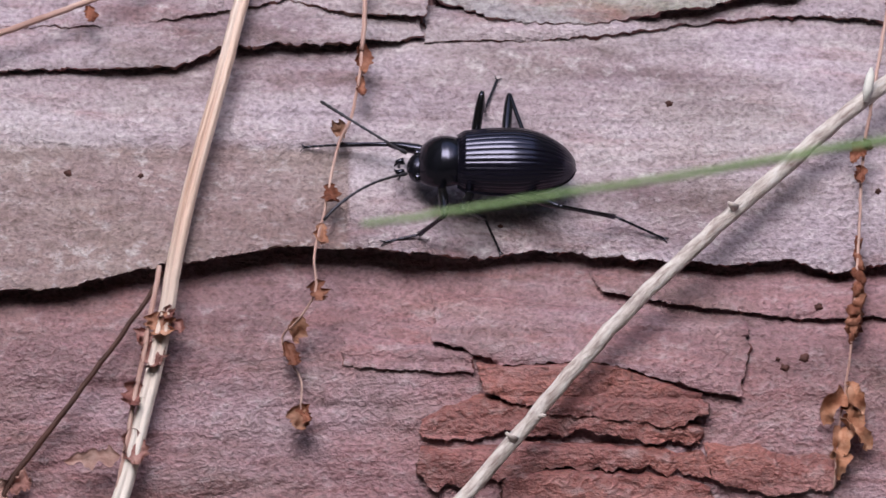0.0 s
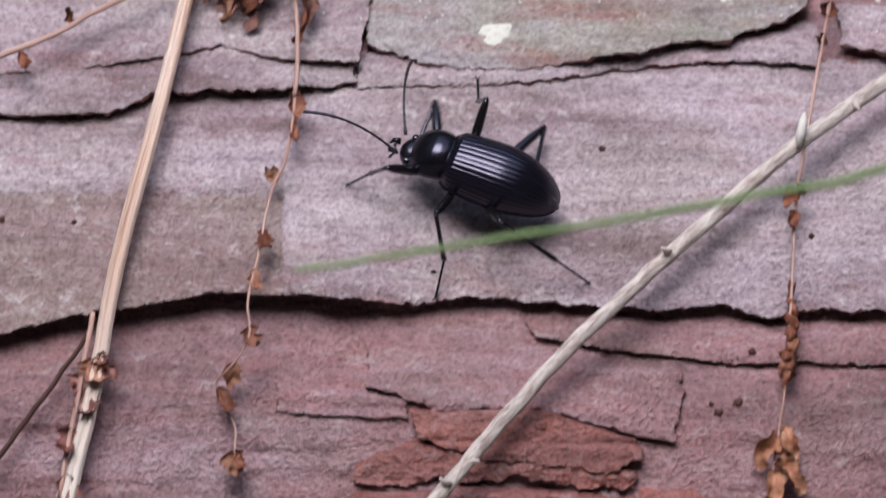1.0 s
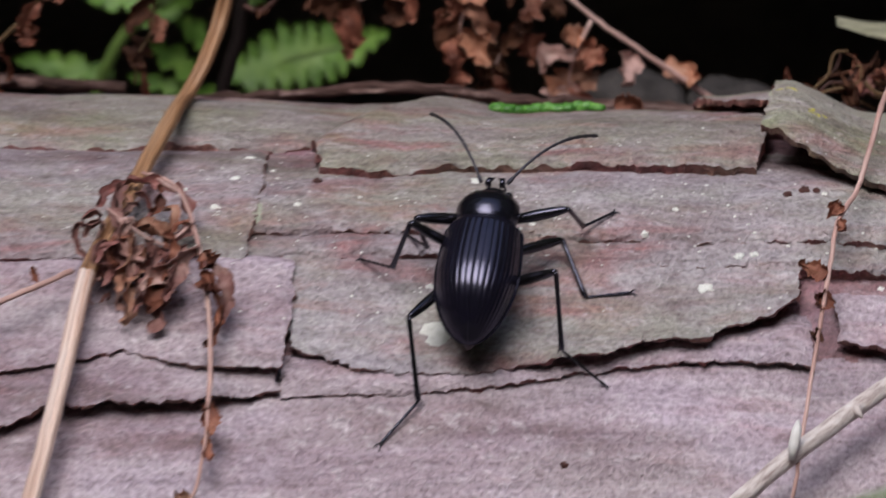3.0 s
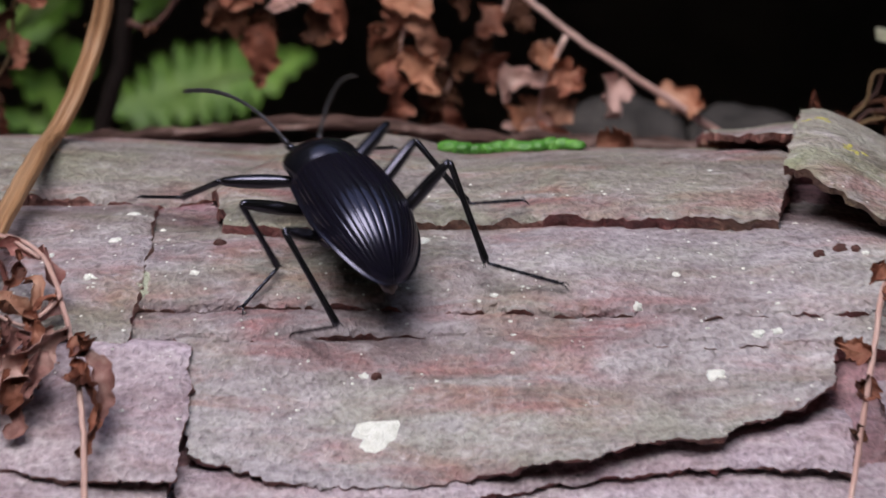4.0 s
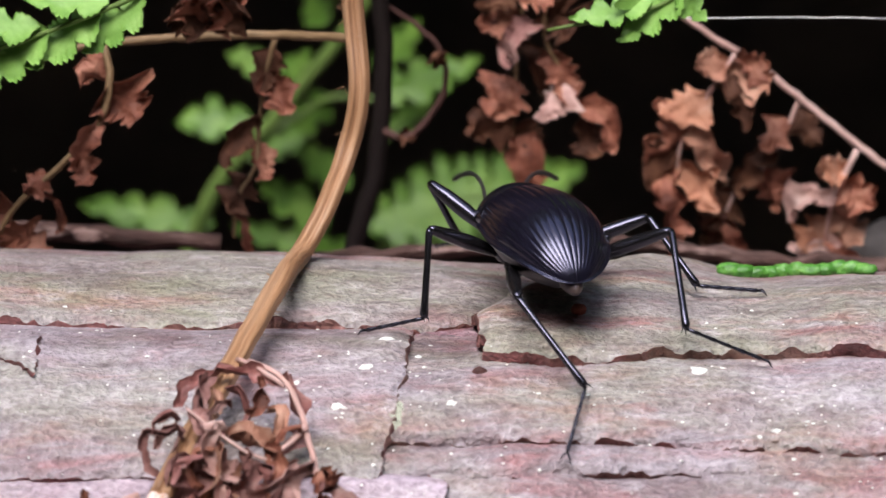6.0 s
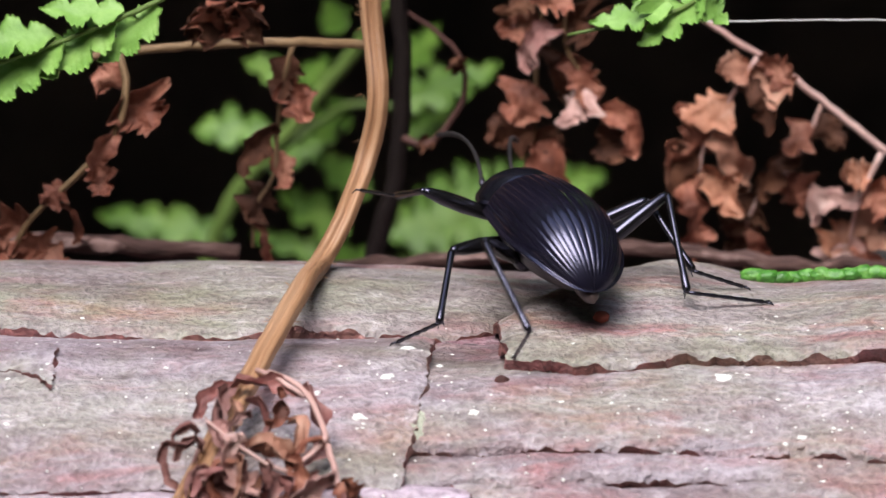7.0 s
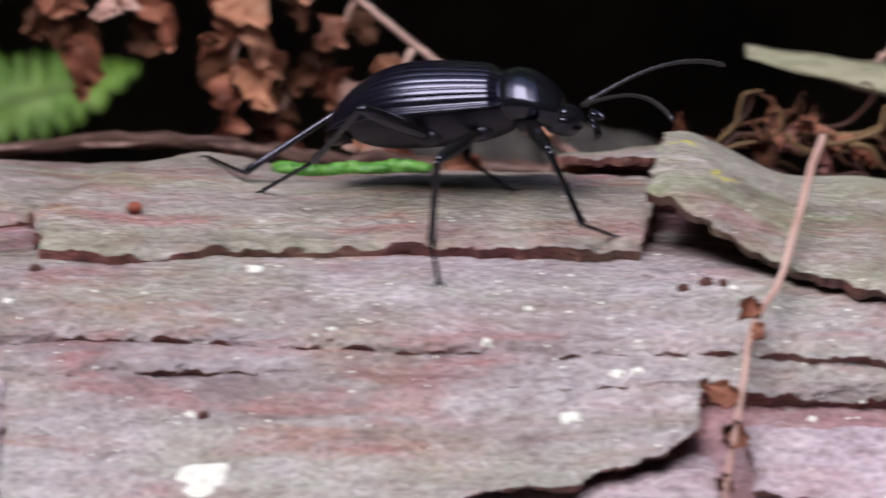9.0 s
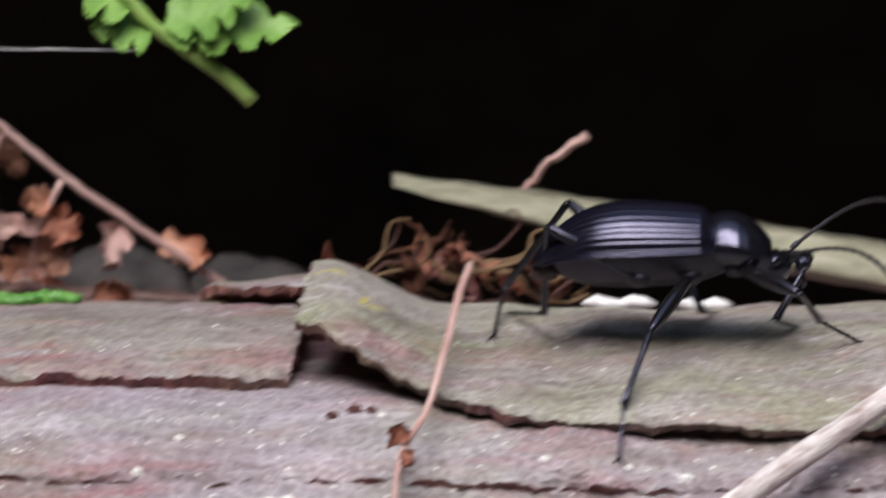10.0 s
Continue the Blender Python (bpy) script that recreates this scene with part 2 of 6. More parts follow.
def build_log():
    xs = np.concatenate([np.linspace(-420, -70, 36)[:-1], np.linspace(-70, 92, 325), np.linspace(92, 420, 34)[1:]])
    ss = np.concatenate([np.linspace(-58, 0, 40)[:-1], np.linspace(0, 125, 251), np.linspace(125, 225, 40)[1:]])
    gx, gs = np.meshgrid(xs, ss, indexing="ij")
    verts = skin(gx, gs, relief(gx, gs)).reshape(-1, 3)
    faces = grid_faces(len(xs), len(ss))
    n = len(ss)
    faces += [tuple(range(n)), tuple((len(xs) - 1) * n + k for k in range(n - 1, -1, -1))]
    return thing("fallen_log", "fallen log with peeling mauve and russet bark in layered plates", "log", me=finish("fallen_log", verts.tolist(), faces, M_INNER))


log = build_log()


def plate(outline, mat, height=1.0, thick=0.9, hinge=6.0, curl=0.0, window=None, ragged=0.35, seed=0, step=0.45, label="", tip=None, terraces=()):
    """A bark plate: outline (x, s) in mm. It grows out of the layer below at its upper side and stands proud at its lower edge."""
    from mathutils.geometry import delaunay_2d_cdt

    loop = []
    n = len(outline)
    for i in range(n):
        (x0, s0), (x1, s1) = outline[i], outline[(i + 1) % n]
        k = max(1, int(math.hypot(x1 - x0, s1 - s0) / (step * 0.6)))
        for j in range(k):
            loop.append((x0 + (x1 - x0) * j / k, s0 + (s1 - s0) * j / k))
    loop = np.array(loop)
    far = np.hypot(*(np.roll(loop, -1, 0) - np.roll(loop, 1, 0)).T)
    nx, ns = (np.roll(loop, -1, 0) - np.roll(loop, 1, 0))[:, 1] / far, -(np.roll(loop, -1, 0) - np.roll(loop, 1, 0))[:, 0] / far
    off = ragged * (1.1 * rough(loop[:, 0] / 3.4, loop[:, 1] / 3.4, seed, 3) + 1.5 * rough(loop[:, 0] / 1.1, loop[:, 1] / 1.1, seed + 3, 3)) + 0.16 * grain(loop[:, 0] / 0.33, loop[:, 1] / 0.33, seed + 4)
    loop = loop + np.stack([nx * off, ns * off], 1)
    lo, hi = loop.min(0), loop.max(0)
    near = (max(lo[0], -72), min(hi[0], 95))
    gx, gs = np.meshgrid(np.arange(near[0], near[1], step * 1.25), np.arange(lo[1], hi[1], step), indexing="ij")
    rng = np.random.RandomState(seed)
    inner = np.stack([gx.ravel(), gs.ravel()], 1) + rng.uniform(-0.12, 0.12, (gx.size, 2))
    # keep grid points inside and clear of the rim
    a, b = loop, np.roll(loop, -1, 0)
    keep = np.zeros(len(inner), bool)
    for (xa, ya), (xb, yb) in zip(a, b):
        if ya != yb:
            keep ^= ((ya > inner[:, 1]) != (yb > inner[:, 1])) & (inner[:, 0] < (xb - xa) * (inner[:, 1] - ya) / (yb - ya) + xa)
    inner = inner[keep]
    clear = np.full(len(inner), 99.0)
    for c in range(0, len(loop), 200):
        d = np.hypot(inner[:, None, 0] - loop[None, c : c + 200, 0], inner[:, None, 1] - loop[None, c : c + 200, 1])
        clear = np.minimum(clear, d.min(1))
    inner = inner[clear > step * 0.55]
    pts = [Vector(p) for p in loop.tolist()] + [Vector(p) for p in inner.tolist()]
    m = len(loop)
    v2, _, tris, _, _, _ = delaunay_2d_cdt(pts, [(i, (i + 1) % m) for i in range(m)], [], 1, 1e-5)
    xy = np.array([tuple(v) for v in v2])
    # upper and lower side of the outline at each x
    bins = max(3, int((hi[0] - lo[0]) / (3 * step)))
    order = np.linspace(lo[0], hi[0], bins)
    top, low = np.full(bins, 1e9), np.full(bins, -1e9)
    slot = np.clip(((loop[:, 0] - lo[0]) / max(1e-6, hi[0] - lo[0]) * (bins - 1)).round().astype(int), 0, bins - 1)
    np.minimum.at(top, slot, loop[:, 1])
    np.maximum.at(low, slot, loop[:, 1])
    t, l = np.interp(xy[:, 0], order, top), np.interp(xy[:, 0], order, low)
    down = np.clip((xy[:, 1] - t) / np.maximum(l - t, 0.5), 0, 1)
    stands = height * (0.92 + 0.34 * rough(xy[:, 0] / 9, xy[:, 1] * 0.02, seed + 13, 3))
    rise = -0.35 + (stands + 0.35) * ease(0, 1, np.clip((xy[:, 1] - t) / max(hinge, 0.01), 0, 1))
    rise = rise + 0.12 * rough(xy[:, 0] / 8, xy[:, 1] / 2.5, seed + 5, 3) + 0.09 * rough(xy[:, 0] / 1.8, xy[:, 1] / 0.7, seed + 9, 3)
    # the rim is chipped and worn
    gap = np.full(len(xy), 9.0)
    for c in range(0, m, 200):
        gap = np.minimum(gap, np.hypot(xy[:, None, 0] - loop[None, c : c + 200, 0], xy[:, None, 1] - loop[None, c : c + 200, 1]).min(1))
    rise = rise - 0.45 * thick * (1 - ease(0, 0.9, gap)) * ease(-0.5, 0.6, rough(xy[:, 0] / 1.3, xy[:, 1] / 1.3, seed + 15, 3))
    if curl:
        w = 1.0
        if window:
            x0, x1, soft = window
            w = ease(x0 - soft, x0, xy[:, 0]) * (1 - ease(x1, x1 + soft, xy[:, 0]))
        rise = rise + curl * down**3 * w
    if tip:
        x0, x1, amount = tip
        rise = rise + amount * (1 - ease(min(x0, x1), max(x0, x1), xy[:, 0]) if x0 < x1 else ease(x1, x0, xy[:, 0]))
    worn = np.zeros(len(xy))
    for x0, x1, s0, s1, amount, brown in terraces:
        jag = 0.22 * rough(xy[:, 0] / 2.2, xy[:, 1] / 2.2, seed + 41, 3)
        on = ease(x0 - 0.25, x0 + 0.25, xy[:, 0] + jag) * ease(-x1 - 0.25, -x1 + 0.25, jag - xy[:, 0]) * ease(s0 - 0.4, s0 + 0.4, xy[:, 1] + 2 * jag) * ease(-s1 - 0.4, -s1 + 0.4, jag - xy[:, 1])
        rise = rise + amount * on
        worn = np.maximum(worn, brown * on)
    body = relief(xy[:, 0], xy[:, 1]) * 0.8
    up = skin(xy[:, 0], xy[:, 1], body + rise)
    inset = 0.5 * (1 - ease(0.02, 0.5, gap))
    ux = xy[:, 0] + inset * rough(xy[:, 0] / 0.9, xy[:, 1] / 0.9, seed + 31, 3)
    us = xy[:, 1] + inset * (rough(xy[:, 0] / 0.9, xy[:, 1] / 0.9, seed + 37, 3) - 0.25)
    under = skin(ux, us, body + rise - thick * (0.85 + 0.5 * rough(xy[:, 0] / 3, xy[:, 1] / 3, seed + 2, 3)))
    count = len(xy)
    # rim edges belong to one triangle only
    seen = {}
    for f in tris:
        for i in range(3):
            e = (f[i], f[(i + 1) % 3])
            key = (min(e), max(e))
            seen[key] = None if key in seen else e
    faces = []
    for f in tris:
        (x0, y0), (x1, y1), (x2, y2) = xy[f[0]], xy[f[1]], xy[f[2]]
        f = tuple(f) if (x1 - x0) * (y2 - y0) - (x2 - x0) * (y1 - y0) < 0 else tuple(reversed(f))
        faces.append(f)
        faces.append(tuple(count + k for k in reversed(f)))
    for e in seen.values():
        if e:
            faces.append((e[0], e[1], count + e[1], count + e[0]))
    me = finish("bark_plate", up.tolist() + under.tolist(), faces, mat)
    me.materials.append(M_EDGE)
    if terraces:
        me.attributes.new("worn", "FLOAT", "POINT").data.foreach_set("value", np.concatenate([worn, worn]))
    marks = [k % 2 for k in range(2 * len(tris))] + [1] * (len(faces) - 2 * len(tris))
    me.polygons.foreach_set("material_index", marks)
    bm = bmesh.new()
    bm.from_mesh(me)
    bmesh.ops.recalc_face_normals(bm, faces=bm.faces)
    for e in bm.edges:
        if len(e.link_faces) == 2 and e.calc_face_angle(0) > 0.7:
            e.smooth = False
    bm.to_mesh(me)
    bm.free()
    return part("bark_plate", me, log, label)


FARL, FARR = -130, 130
# the broad smooth sheet in the middle of the face
plate([(FARL, 50), (FARR, 50), (FARR, 84), (39, 82.6), (33.8, 83.7), (28.7, 82.5), (21.8, 83), (13.7, 82.8), (6.1, 81.9), (-0.8, 81.8),
       (-7, 82.8), (-15.2, 82.7), (-24.6, 81.9), (-32.1, 82.9), (-41.5, 84.7), (-47.1, 86.1), (-52.1, 87.4), (-59, 87.8), (FARL, 88)],
      M_OUTER, 1.3, 0.6, 14, 2.2, (-140, -16, 14), 0.3, 21, label="broad smooth mauve bark sheet with a lifted ragged edge",
      terraces=((-140, -20.5, 69.9, 95, -0.35, 1.0), (-24.6, -20.5, 67, 95, -0.15, 0.3), (-15.6, 140, 71.8, 95, 0.5, 0.0)))
# overlapping plates on the upper left
plate([(FARL, 40), (-13, 40), (-12.6, 55.2), (-20.8, 57), (-27.6, 57.1), (-35.5, 57.8), (-38.6, 60), (-47.7, 60.8), (FARL, 61)],
      M_OUTER, 1.3, 0.6, 6, 1.4, (-140, -20, 6), 0.3, 23, label="mauve bark flap standing off the log")
plate([(FARL, 37), (-11.5, 37), (-11.1, 44.3), (-12.4, 53.5), (-18.4, 53.4), (-22.1, 52.7), (-27.7, 51.2), (-41.1, 53.9), (-47.9, 55.1), (FARL, 55.5)],
      M_OUTER, 2.5, 0.7, 4, 0.1, None, 0.25, 24)
plate([(FARL, 17), (-13.8, 17), (-14.2, 29), (-15.3, 36), (-15.9, 40.4), (-23.5, 39.8), (-35.9, 40.1), (-48.2, 40), (FARL, 40)],
      M_CREST, 2.3, 0.9, 10, 0.4, (-26, -15, 4), 0.22, 25, label="grey bark plate with a square broken end")
# the lobe and its neighbours
plate([(-12.5, 37), (38, 37), (37.9, 41.1), (37.9, 44.7), (33.2, 47.8), (28.9, 49.3), (24.6, 50.1), (19.1, 51.3), (12.3, 52.4), (4.9, 53.2),
       (0, 53.2), (-4.9, 52.9), (-8.6, 51.1), (-11.6, 50)], M_CREST, 1.4, 0.6, 2.4, 1.2, (17, 60, 8), 0.35, 26, label="lobed bark plate with a lifted greenish edge")
plate([(-12.4, 50), (39, 45), (39.2, 51.9), (31, 51.2), (22.9, 51.6), (16, 52.8), (9, 54.2), (-1.8, 55.4), (-7, 55.2), (-12.4, 55.8)], M_OUTER, 0.75, 0.7, 3, 0, None, 0.22, 43)
plate([(41.3, 42.9), (60, 43), (FARR, 43), (FARR, 52), (60, 51.5), (48.5, 50.7), (41.6, 49.3)], M_OUTER, 1.5, 0.9, 1.0, 0.3, None, 0.25, 27)
plate([(-16.5, 33), (FARR, 33), (FARR, 41), (51, 40.6), (30.5, 40.4), (22.5, 40.3), (8.6, 39.2), (1.8, 38.6), (-5.4, 39.5), (-16, 39.3)],
      M_CREST, 1.5, 2.6, 4, 0, None, 0.16, 28)
plate([(-16, 19), (FARR, 19), (FARR, 39), (51.2, 38.3), (41.7, 37.5), (28.5, 37.7), (20.5, 37), (8.6, 36.5), (-3.4, 35.9), (-11.4, 36.3), (-16.2, 35.6)],
      M_CREST, 2.15, 2.2, 13, 0, None, 0.18, 29)
plate([(FARL, -11), (16, -11), (12, 0), (0, 12), (-7, 15.5), (-10.6, 18.4), (-14, 19.4), (-21.9, 18.9), (-28.1, 20.5), (-36.2, 20), (-43.1, 19.2), (-48.7, 18.4), (FARL, 18.5)],
      M_RIDGE, 1.0, 1.6, 12, -0.9, (-15, -4, 6), 0.25, 30)
plate([(-9.7, 15.5), (10, -11), (36, -11), (35.3, 19.2), (34.6, 23.7), (33.9, 26.8), (22.6, 26.5), (12.6, 25.9), (3.5, 26.1), (2.6, 27.2), (-3.6, 27.4), (-6.4, 26.8),
       (-8.5, 26.2), (-9.2, 21.5), (-9.5, 18.5)], M_RIDGE, 2.2, 1.4, 9, 0, None, 0.25, 31, label="grey bark plate with a red broken edge")
# the curled strip on the crest
plate([(36.4, 8), (50, 3), (FARR, 0), (FARR, 35), (65.5, 34.2), (58.7, 33.6), (50, 32.6), (44.6, 30.4), (40, 28.2), (37.6, 26.4), (34.6, 24), (35.1, 20), (35.8, 15.4)],
      M_CURL, 3.1, 0.9, 1.5, 0.5, None, 0.2, 32, label="curled grey-green bark strip lifted off the crest", tip=(35, 47, 2.2))
# small flaking plates near the foot of the face
plate([(5.9, 83), (FARR, 84), (FARR, 90), (39.3, 88.8), (30.1, 88.9), (22.5, 88.1), (16.2, 87.6), (11.8, 86.7), (7.8, 86.2)], M_INNER, 0.7, 0.6, 3, 0, None, 0.2, 33)
plate([(-10.9, 86), (24, 88.5), (24.2, 93.2), (23.3, 98), (19.3, 97.8), (13.2, 96.3), (6.9, 94.5), (-3.1, 95.3), (-5.6, 94.2), (-8.7, 92.8), (-10.9, 92.5)],
      M_INNER, 1.0, 0.7, 2.5, 0.2, None, 0.35, 34)
plate([(-20.8, 91), (-6.5, 92.5), (-6.3, 96), (-15, 95.8), (-20.6, 95.2)], M_INNER, 0.7, 0.6, 2, 0, None, 0.2, 35)
plate([(-5.8, 94.8), (2, 94.2), (6.9, 94), (13.2, 95.6), (19.2, 97.6), (19.6, 100.3), (15.8, 101.8), (9.5, 101.4), (2.7, 100.6), (-1.8, 98.9), (-5.5, 98)],
      M_FLAKE, 1.7, 0.9, 1.2, 0.4, None, 0.5, 36, label="thick red-brown bark flake")
plate([(-12.2, 101), (-5, 98), (3, 99), (12, 100), (19, 101), (19, 103.8), (8, 102.8), (-2.4, 103), (-8.6, 103.2), (-12, 103.6)], M_FLAKE, 1.2, 0.8, 1.2, 0.2, None, 0.5, 37)
plate([(-12.6, 104), (-4, 103.5), (6, 103.2), (19.6, 103.8), (20.3, 107.5), (12.1, 106.4), (4, 106.5), (-0.4, 107.4), (-11, 109), (-12.6, 107.7)],
      M_FLAKE, 1.0, 0.8, 1.2, 0.2, None, 0.5, 38)
plate([(-2, 107), (8, 105.9), (16, 106.6), (20, 108.2), (22, 113), (-4, 114)], M_FLAKE, 1.4, 0.9, 1.0, 0.2, None, 0.5, 39)
plate([(19.5, 102.5), (35, 104), (34, 108.4), (26, 109), (20.5, 107.6)], M_FLAKE, 0.8, 0.7, 2.5, 0.2, None, 0.45, 40)
plate([(-64, 21), (-40, 21), (-40.4, 30.4), (-41.7, 28.8), (-43.3, 27.6), (-52, 27), (-64, 27.4)], M_CREST, 3.2, 0.5, 5, 0.1, None, 0.2, 41)
plate([(28.5, -9), (38, -9), (38, 13), (33, 14), (29.5, 9)], M_RIDGE, 4.0, 0.8, 2, 0, None, 0.25, 42)


# ---- the true top of the bark, for all that rests on it ----
def bark_tree():
    from mathutils.bvhtree import BVHTree

    verts, faces = [], []
    for ob in (log, *log.children):
        base = len(verts)
        verts += [v.co.copy() for v in ob.data.vertices]
        faces += [tuple(base + k for k in q.vertices) for q in ob.data.polygons if len(q.vertices) < 5]
    return BVHTree.FromPolygons(verts, faces)


BARK = bark_tree()


def bark_lift(x, s):
    """How far the bark stands off the smooth face at x, s, in mm."""
    e = radians(float(np.interp(s, S_TABLE, P_TABLE[:, 2])))
    n = Vector((0, -math.cos(e), math.sin(e)))
    o = Vector(skin(np.array([x]), np.array([s]), np.array([14.0]))[0]) * MM
    hit = BARK.ray_cast(o, -n, 0.03)
    return 14.0 - hit[3] / MM if hit[0] is not None else 0.0


# ---- the beetle (millimetres in its own space: x ahead, y to its left, z up from its side margin) ----
def beetle_black(name, tint, roughness):
    m = Mat(name, roughness, 0.8)
    m.b.inputs["Specular Tint"].default_value = (0.72, 0.71, 1.0, 1)
    m.color(m.mix(m.noise(m.scaled(900, 900, 900), 1.0, 4), (0.004, 0.004, 0.005), tint))
    m.bump(m.noise(m.scaled(5000, 5000, 5000), 1.0, 3), 0.1, 0.00003)
    return m.m


M_ELYTRA = beetle_black("elytra_black", (0.009, 0.0075, 0.018), 0.2)
M_SHELL = beetle_black("shell_black", (0.008, 0.008, 0.013), 0.22)
M_BELLY = beetle_black("belly_black", (0.014, 0.011, 0.01), 0.45)
M_LEG = beetle_black("leg_black", (0.01, 0.009, 0.009), 0.22)
M_TAIL = beetle_black("tail_brown", (0.11, 0.07, 0.05), 0.5)
M_EYE = beetle_black("eye_black", (0.01, 0.01, 0.01), 0.12)
M_FEELER = beetle_black("antenna_black", (0.04, 0.035, 0.03), 0.45)


def elytron(side):
    """A wing case: nine rounded ribs between narrow grooves, a raised rim, the tail end bent down."""
    nu, nv = 120, 110
    verts = []
    for i in range(nu):
        t = i / (nu - 1)
        x = -10.05 + 13.25 * t
        k = max(0.0, 1 - (1 - min(1, t / 0.58)) ** 2.0)
        w = 3.95 * k**0.55 - 0.5 * max(0, (t - 0.5) / 0.5) ** 2
        h = 3.4 * k**0.66 - 0.8 * max(0, (t - 0.46) / 0.54) ** 2
        close = float(ease(1.0, 0.93, t))
        w, h = w * (0.88 + 0.12 * close), h * (0.84 + 0.16 * close)
        sag = -1.15 * max(0, 1 - t / 0.42) ** 2
        for j in range(nv):
            v = j / (nv - 1)
            a = v * radians(93)
            f = (9.0 * v) % 1.0
            groove = 1 - math.sqrt(max(0.0, 1 - (2 * f - 1) ** 2))
            depth = 0.075 * groove * float(ease(0.0, 0.08, t)) * float(ease(1.0, 0.95, t)) * float(ease(1.0, 0.93, v))
            rim = 0.27 * float(ease(0.93, 0.965, v)) * float(ease(1.02, 0.985, v))
            y = 0.012 + (w - depth * w / 4 + rim) * math.sin(a) ** 0.95
            z = sag + (h - depth) * math.cos(a)
            verts.append((x, side * y, z))
    f = grid_faces(nu, nv)
    return finish("elytron", verts, f if side < 0 else [tuple(reversed(q)) for q in f], M_ELYTRA)


def shield():
    """The neck shield: broad, smooth, flush with the wing cases, with a fine rim."""
    st = [(2.75, 2.75, 2.35), (3.1, 2.98, 2.55), (3.6, 3.15, 2.72), (4.3, 3.3, 2.85), (5.0, 3.36, 2.82), (5.8, 3.22, 2.58), (6.5, 2.85, 2.2), (7.0, 2.42, 1.8), (7.3, 2.0, 1.45), (7.4, 1.4, 0.9)]
    xs = np.concatenate([np.linspace(2.75, 7.1, 30), np.linspace(7.13, 7.4, 8)])
    ws, hs = (np.interp(xs, [s[0] for s in st], [s[n] for s in st]) for n in (1, 2))
    nv, verts = 64, []
    for x, w, h in zip(xs, 0.89 * ws, 0.86 * hs):
        droop = -0.065 * max(0, x - 3.4) ** 2
        for j in range(nv):
            a = 2 * math.pi * j / nv
            c, s = math.cos(a), math.sin(a)
            rim = 0.14 * math.exp(-(((abs(s) - 1) / 0.03) ** 2)) if c < 0.35 else 0
            verts.append((x, (w + rim) * s, droop + (h if c > 0 else 1.7) * c))
    n = len(xs)
    return finish("pronotum", verts, [tuple(reversed(q)) for q in grid_faces(n, nv, True)] + [tuple(range(nv)), tuple((n - 1) * nv + j for j in range(nv - 1, -1, -1))], M_SHELL)


def dome(x0, x1, width, height, depth, mat, name, nu=44, nv=56, front=0.8, back=0.85):
    """A closed rounded shell from x0 to x1."""
    verts = []
    for i in range(nu):
        t = i / (nu - 1)
        k = max(0.0, 1 - abs(2 * t - 1) ** (3.2 if t < 0.5 else 2.6)) ** 0.5
        squeeze = back + (1 - back) * math.sin(math.pi * min(1, t / 0.55) / 2) if t < 0.55 else 1 - (1 - front) * ((t - 0.55) / 0.45) ** 2
        for j in range(nv):
            a = 2 * math.pi * j / nv
            c, s = math.cos(a), math.sin(a)
            hz = height if c > 0 else depth
            rim = 1 + 0.05 * math.exp(-((abs(a % math.pi - math.pi / 2)) / 0.14) ** 2)
            verts.append((x0 + (x1 - x0) * t, width * k * squeeze * s * rim, hz * k * c * (0.9 + 0.1 * squeeze)))
    return finish(name, verts, [tuple(reversed(q)) for q in grid_faces(nu, nv, True)] + [tuple(range(nv)), tuple((nu - 1) * nv + j for j in range(nv - 1, -1, -1))], mat)


def limb(name, length, stations, mat, sides=10, extra=()):
    """A rod along +x with (part of length, radius) stations; extra: further (points, radii)."""
    pts = [(length * p, 0, 0) for p, _ in stations]
    verts, faces = tube(pts, [r for _, r in stations], sides)
    for p, r in extra:
        v, f = tube(p, r, 6)
        faces += [tuple(k + len(verts) for k in q) for q in f]
        verts += v
    return finish(name, verts, faces, mat)


beetle = thing("beetle", "shiny black beetle with ridged wing cases and long thin legs", "beetle")
part("wing_case", elytron(1), beetle, "black ridged wing case with a bluish sheen")
part("wing_case", elytron(-1), beetle, "black ridged wing case with a bluish sheen")
part("abdomen", dome(-9.3, 5.6, 3.5, 0.5, 2.9, M_BELLY, "abdomen", 40, 40, 0.9, 0.45), beetle)
part("pronotum", shield(), beetle, "smooth black neck shield")
skull = dome(6.6, 9.7, 1.75, 1.15, 1.25, M_SHELL, "head", 36, 40, 0.72, 0.95)
skull.transform(Matrix.Translation((-0.55 * MM, 0, 0.75 * MM)) @ Matrix.Rotation(radians(17), 4, "Y"))
head = part("head", skull, beetle)
for side in (1, -1):
    eye = dome(7.1, 8.0, 0.5, 0.42, 0.42, M_EYE, "eye", 14, 16)
    eye.transform(Matrix.Translation((0, side * 1.5 * MM, -1.1 * MM)))
    part("eye", eye, head)
    jaw = finish("mandible", *tube([(9.1, side * 0.7, -1.35), (9.8, side * 0.65, -1.65), (10.1, side * 0.2, -1.85)], [0.34, 0.28, 0.08], 8), M_SHELL)
    part("mandible", jaw, head)
    palp = finish("palp", *tube([(9.0, side * 0.5, -1.7), (9.5, side * 0.85, -2.4), (9.6, side * 0.8, -3.0), (9.5, side * 0.7, -3.3)], [0.12, 0.12, 0.2, 0.1], 7), M_LEG)
    part("palp", palp, head)
tail = finish("tail_tip", *tube([(-8.4, 0, -1.3), (-9.6, 0, -1.7), (-10.1, 0, -1.9)], [0.9, 0.6, 0.15], 10), M_TAIL)
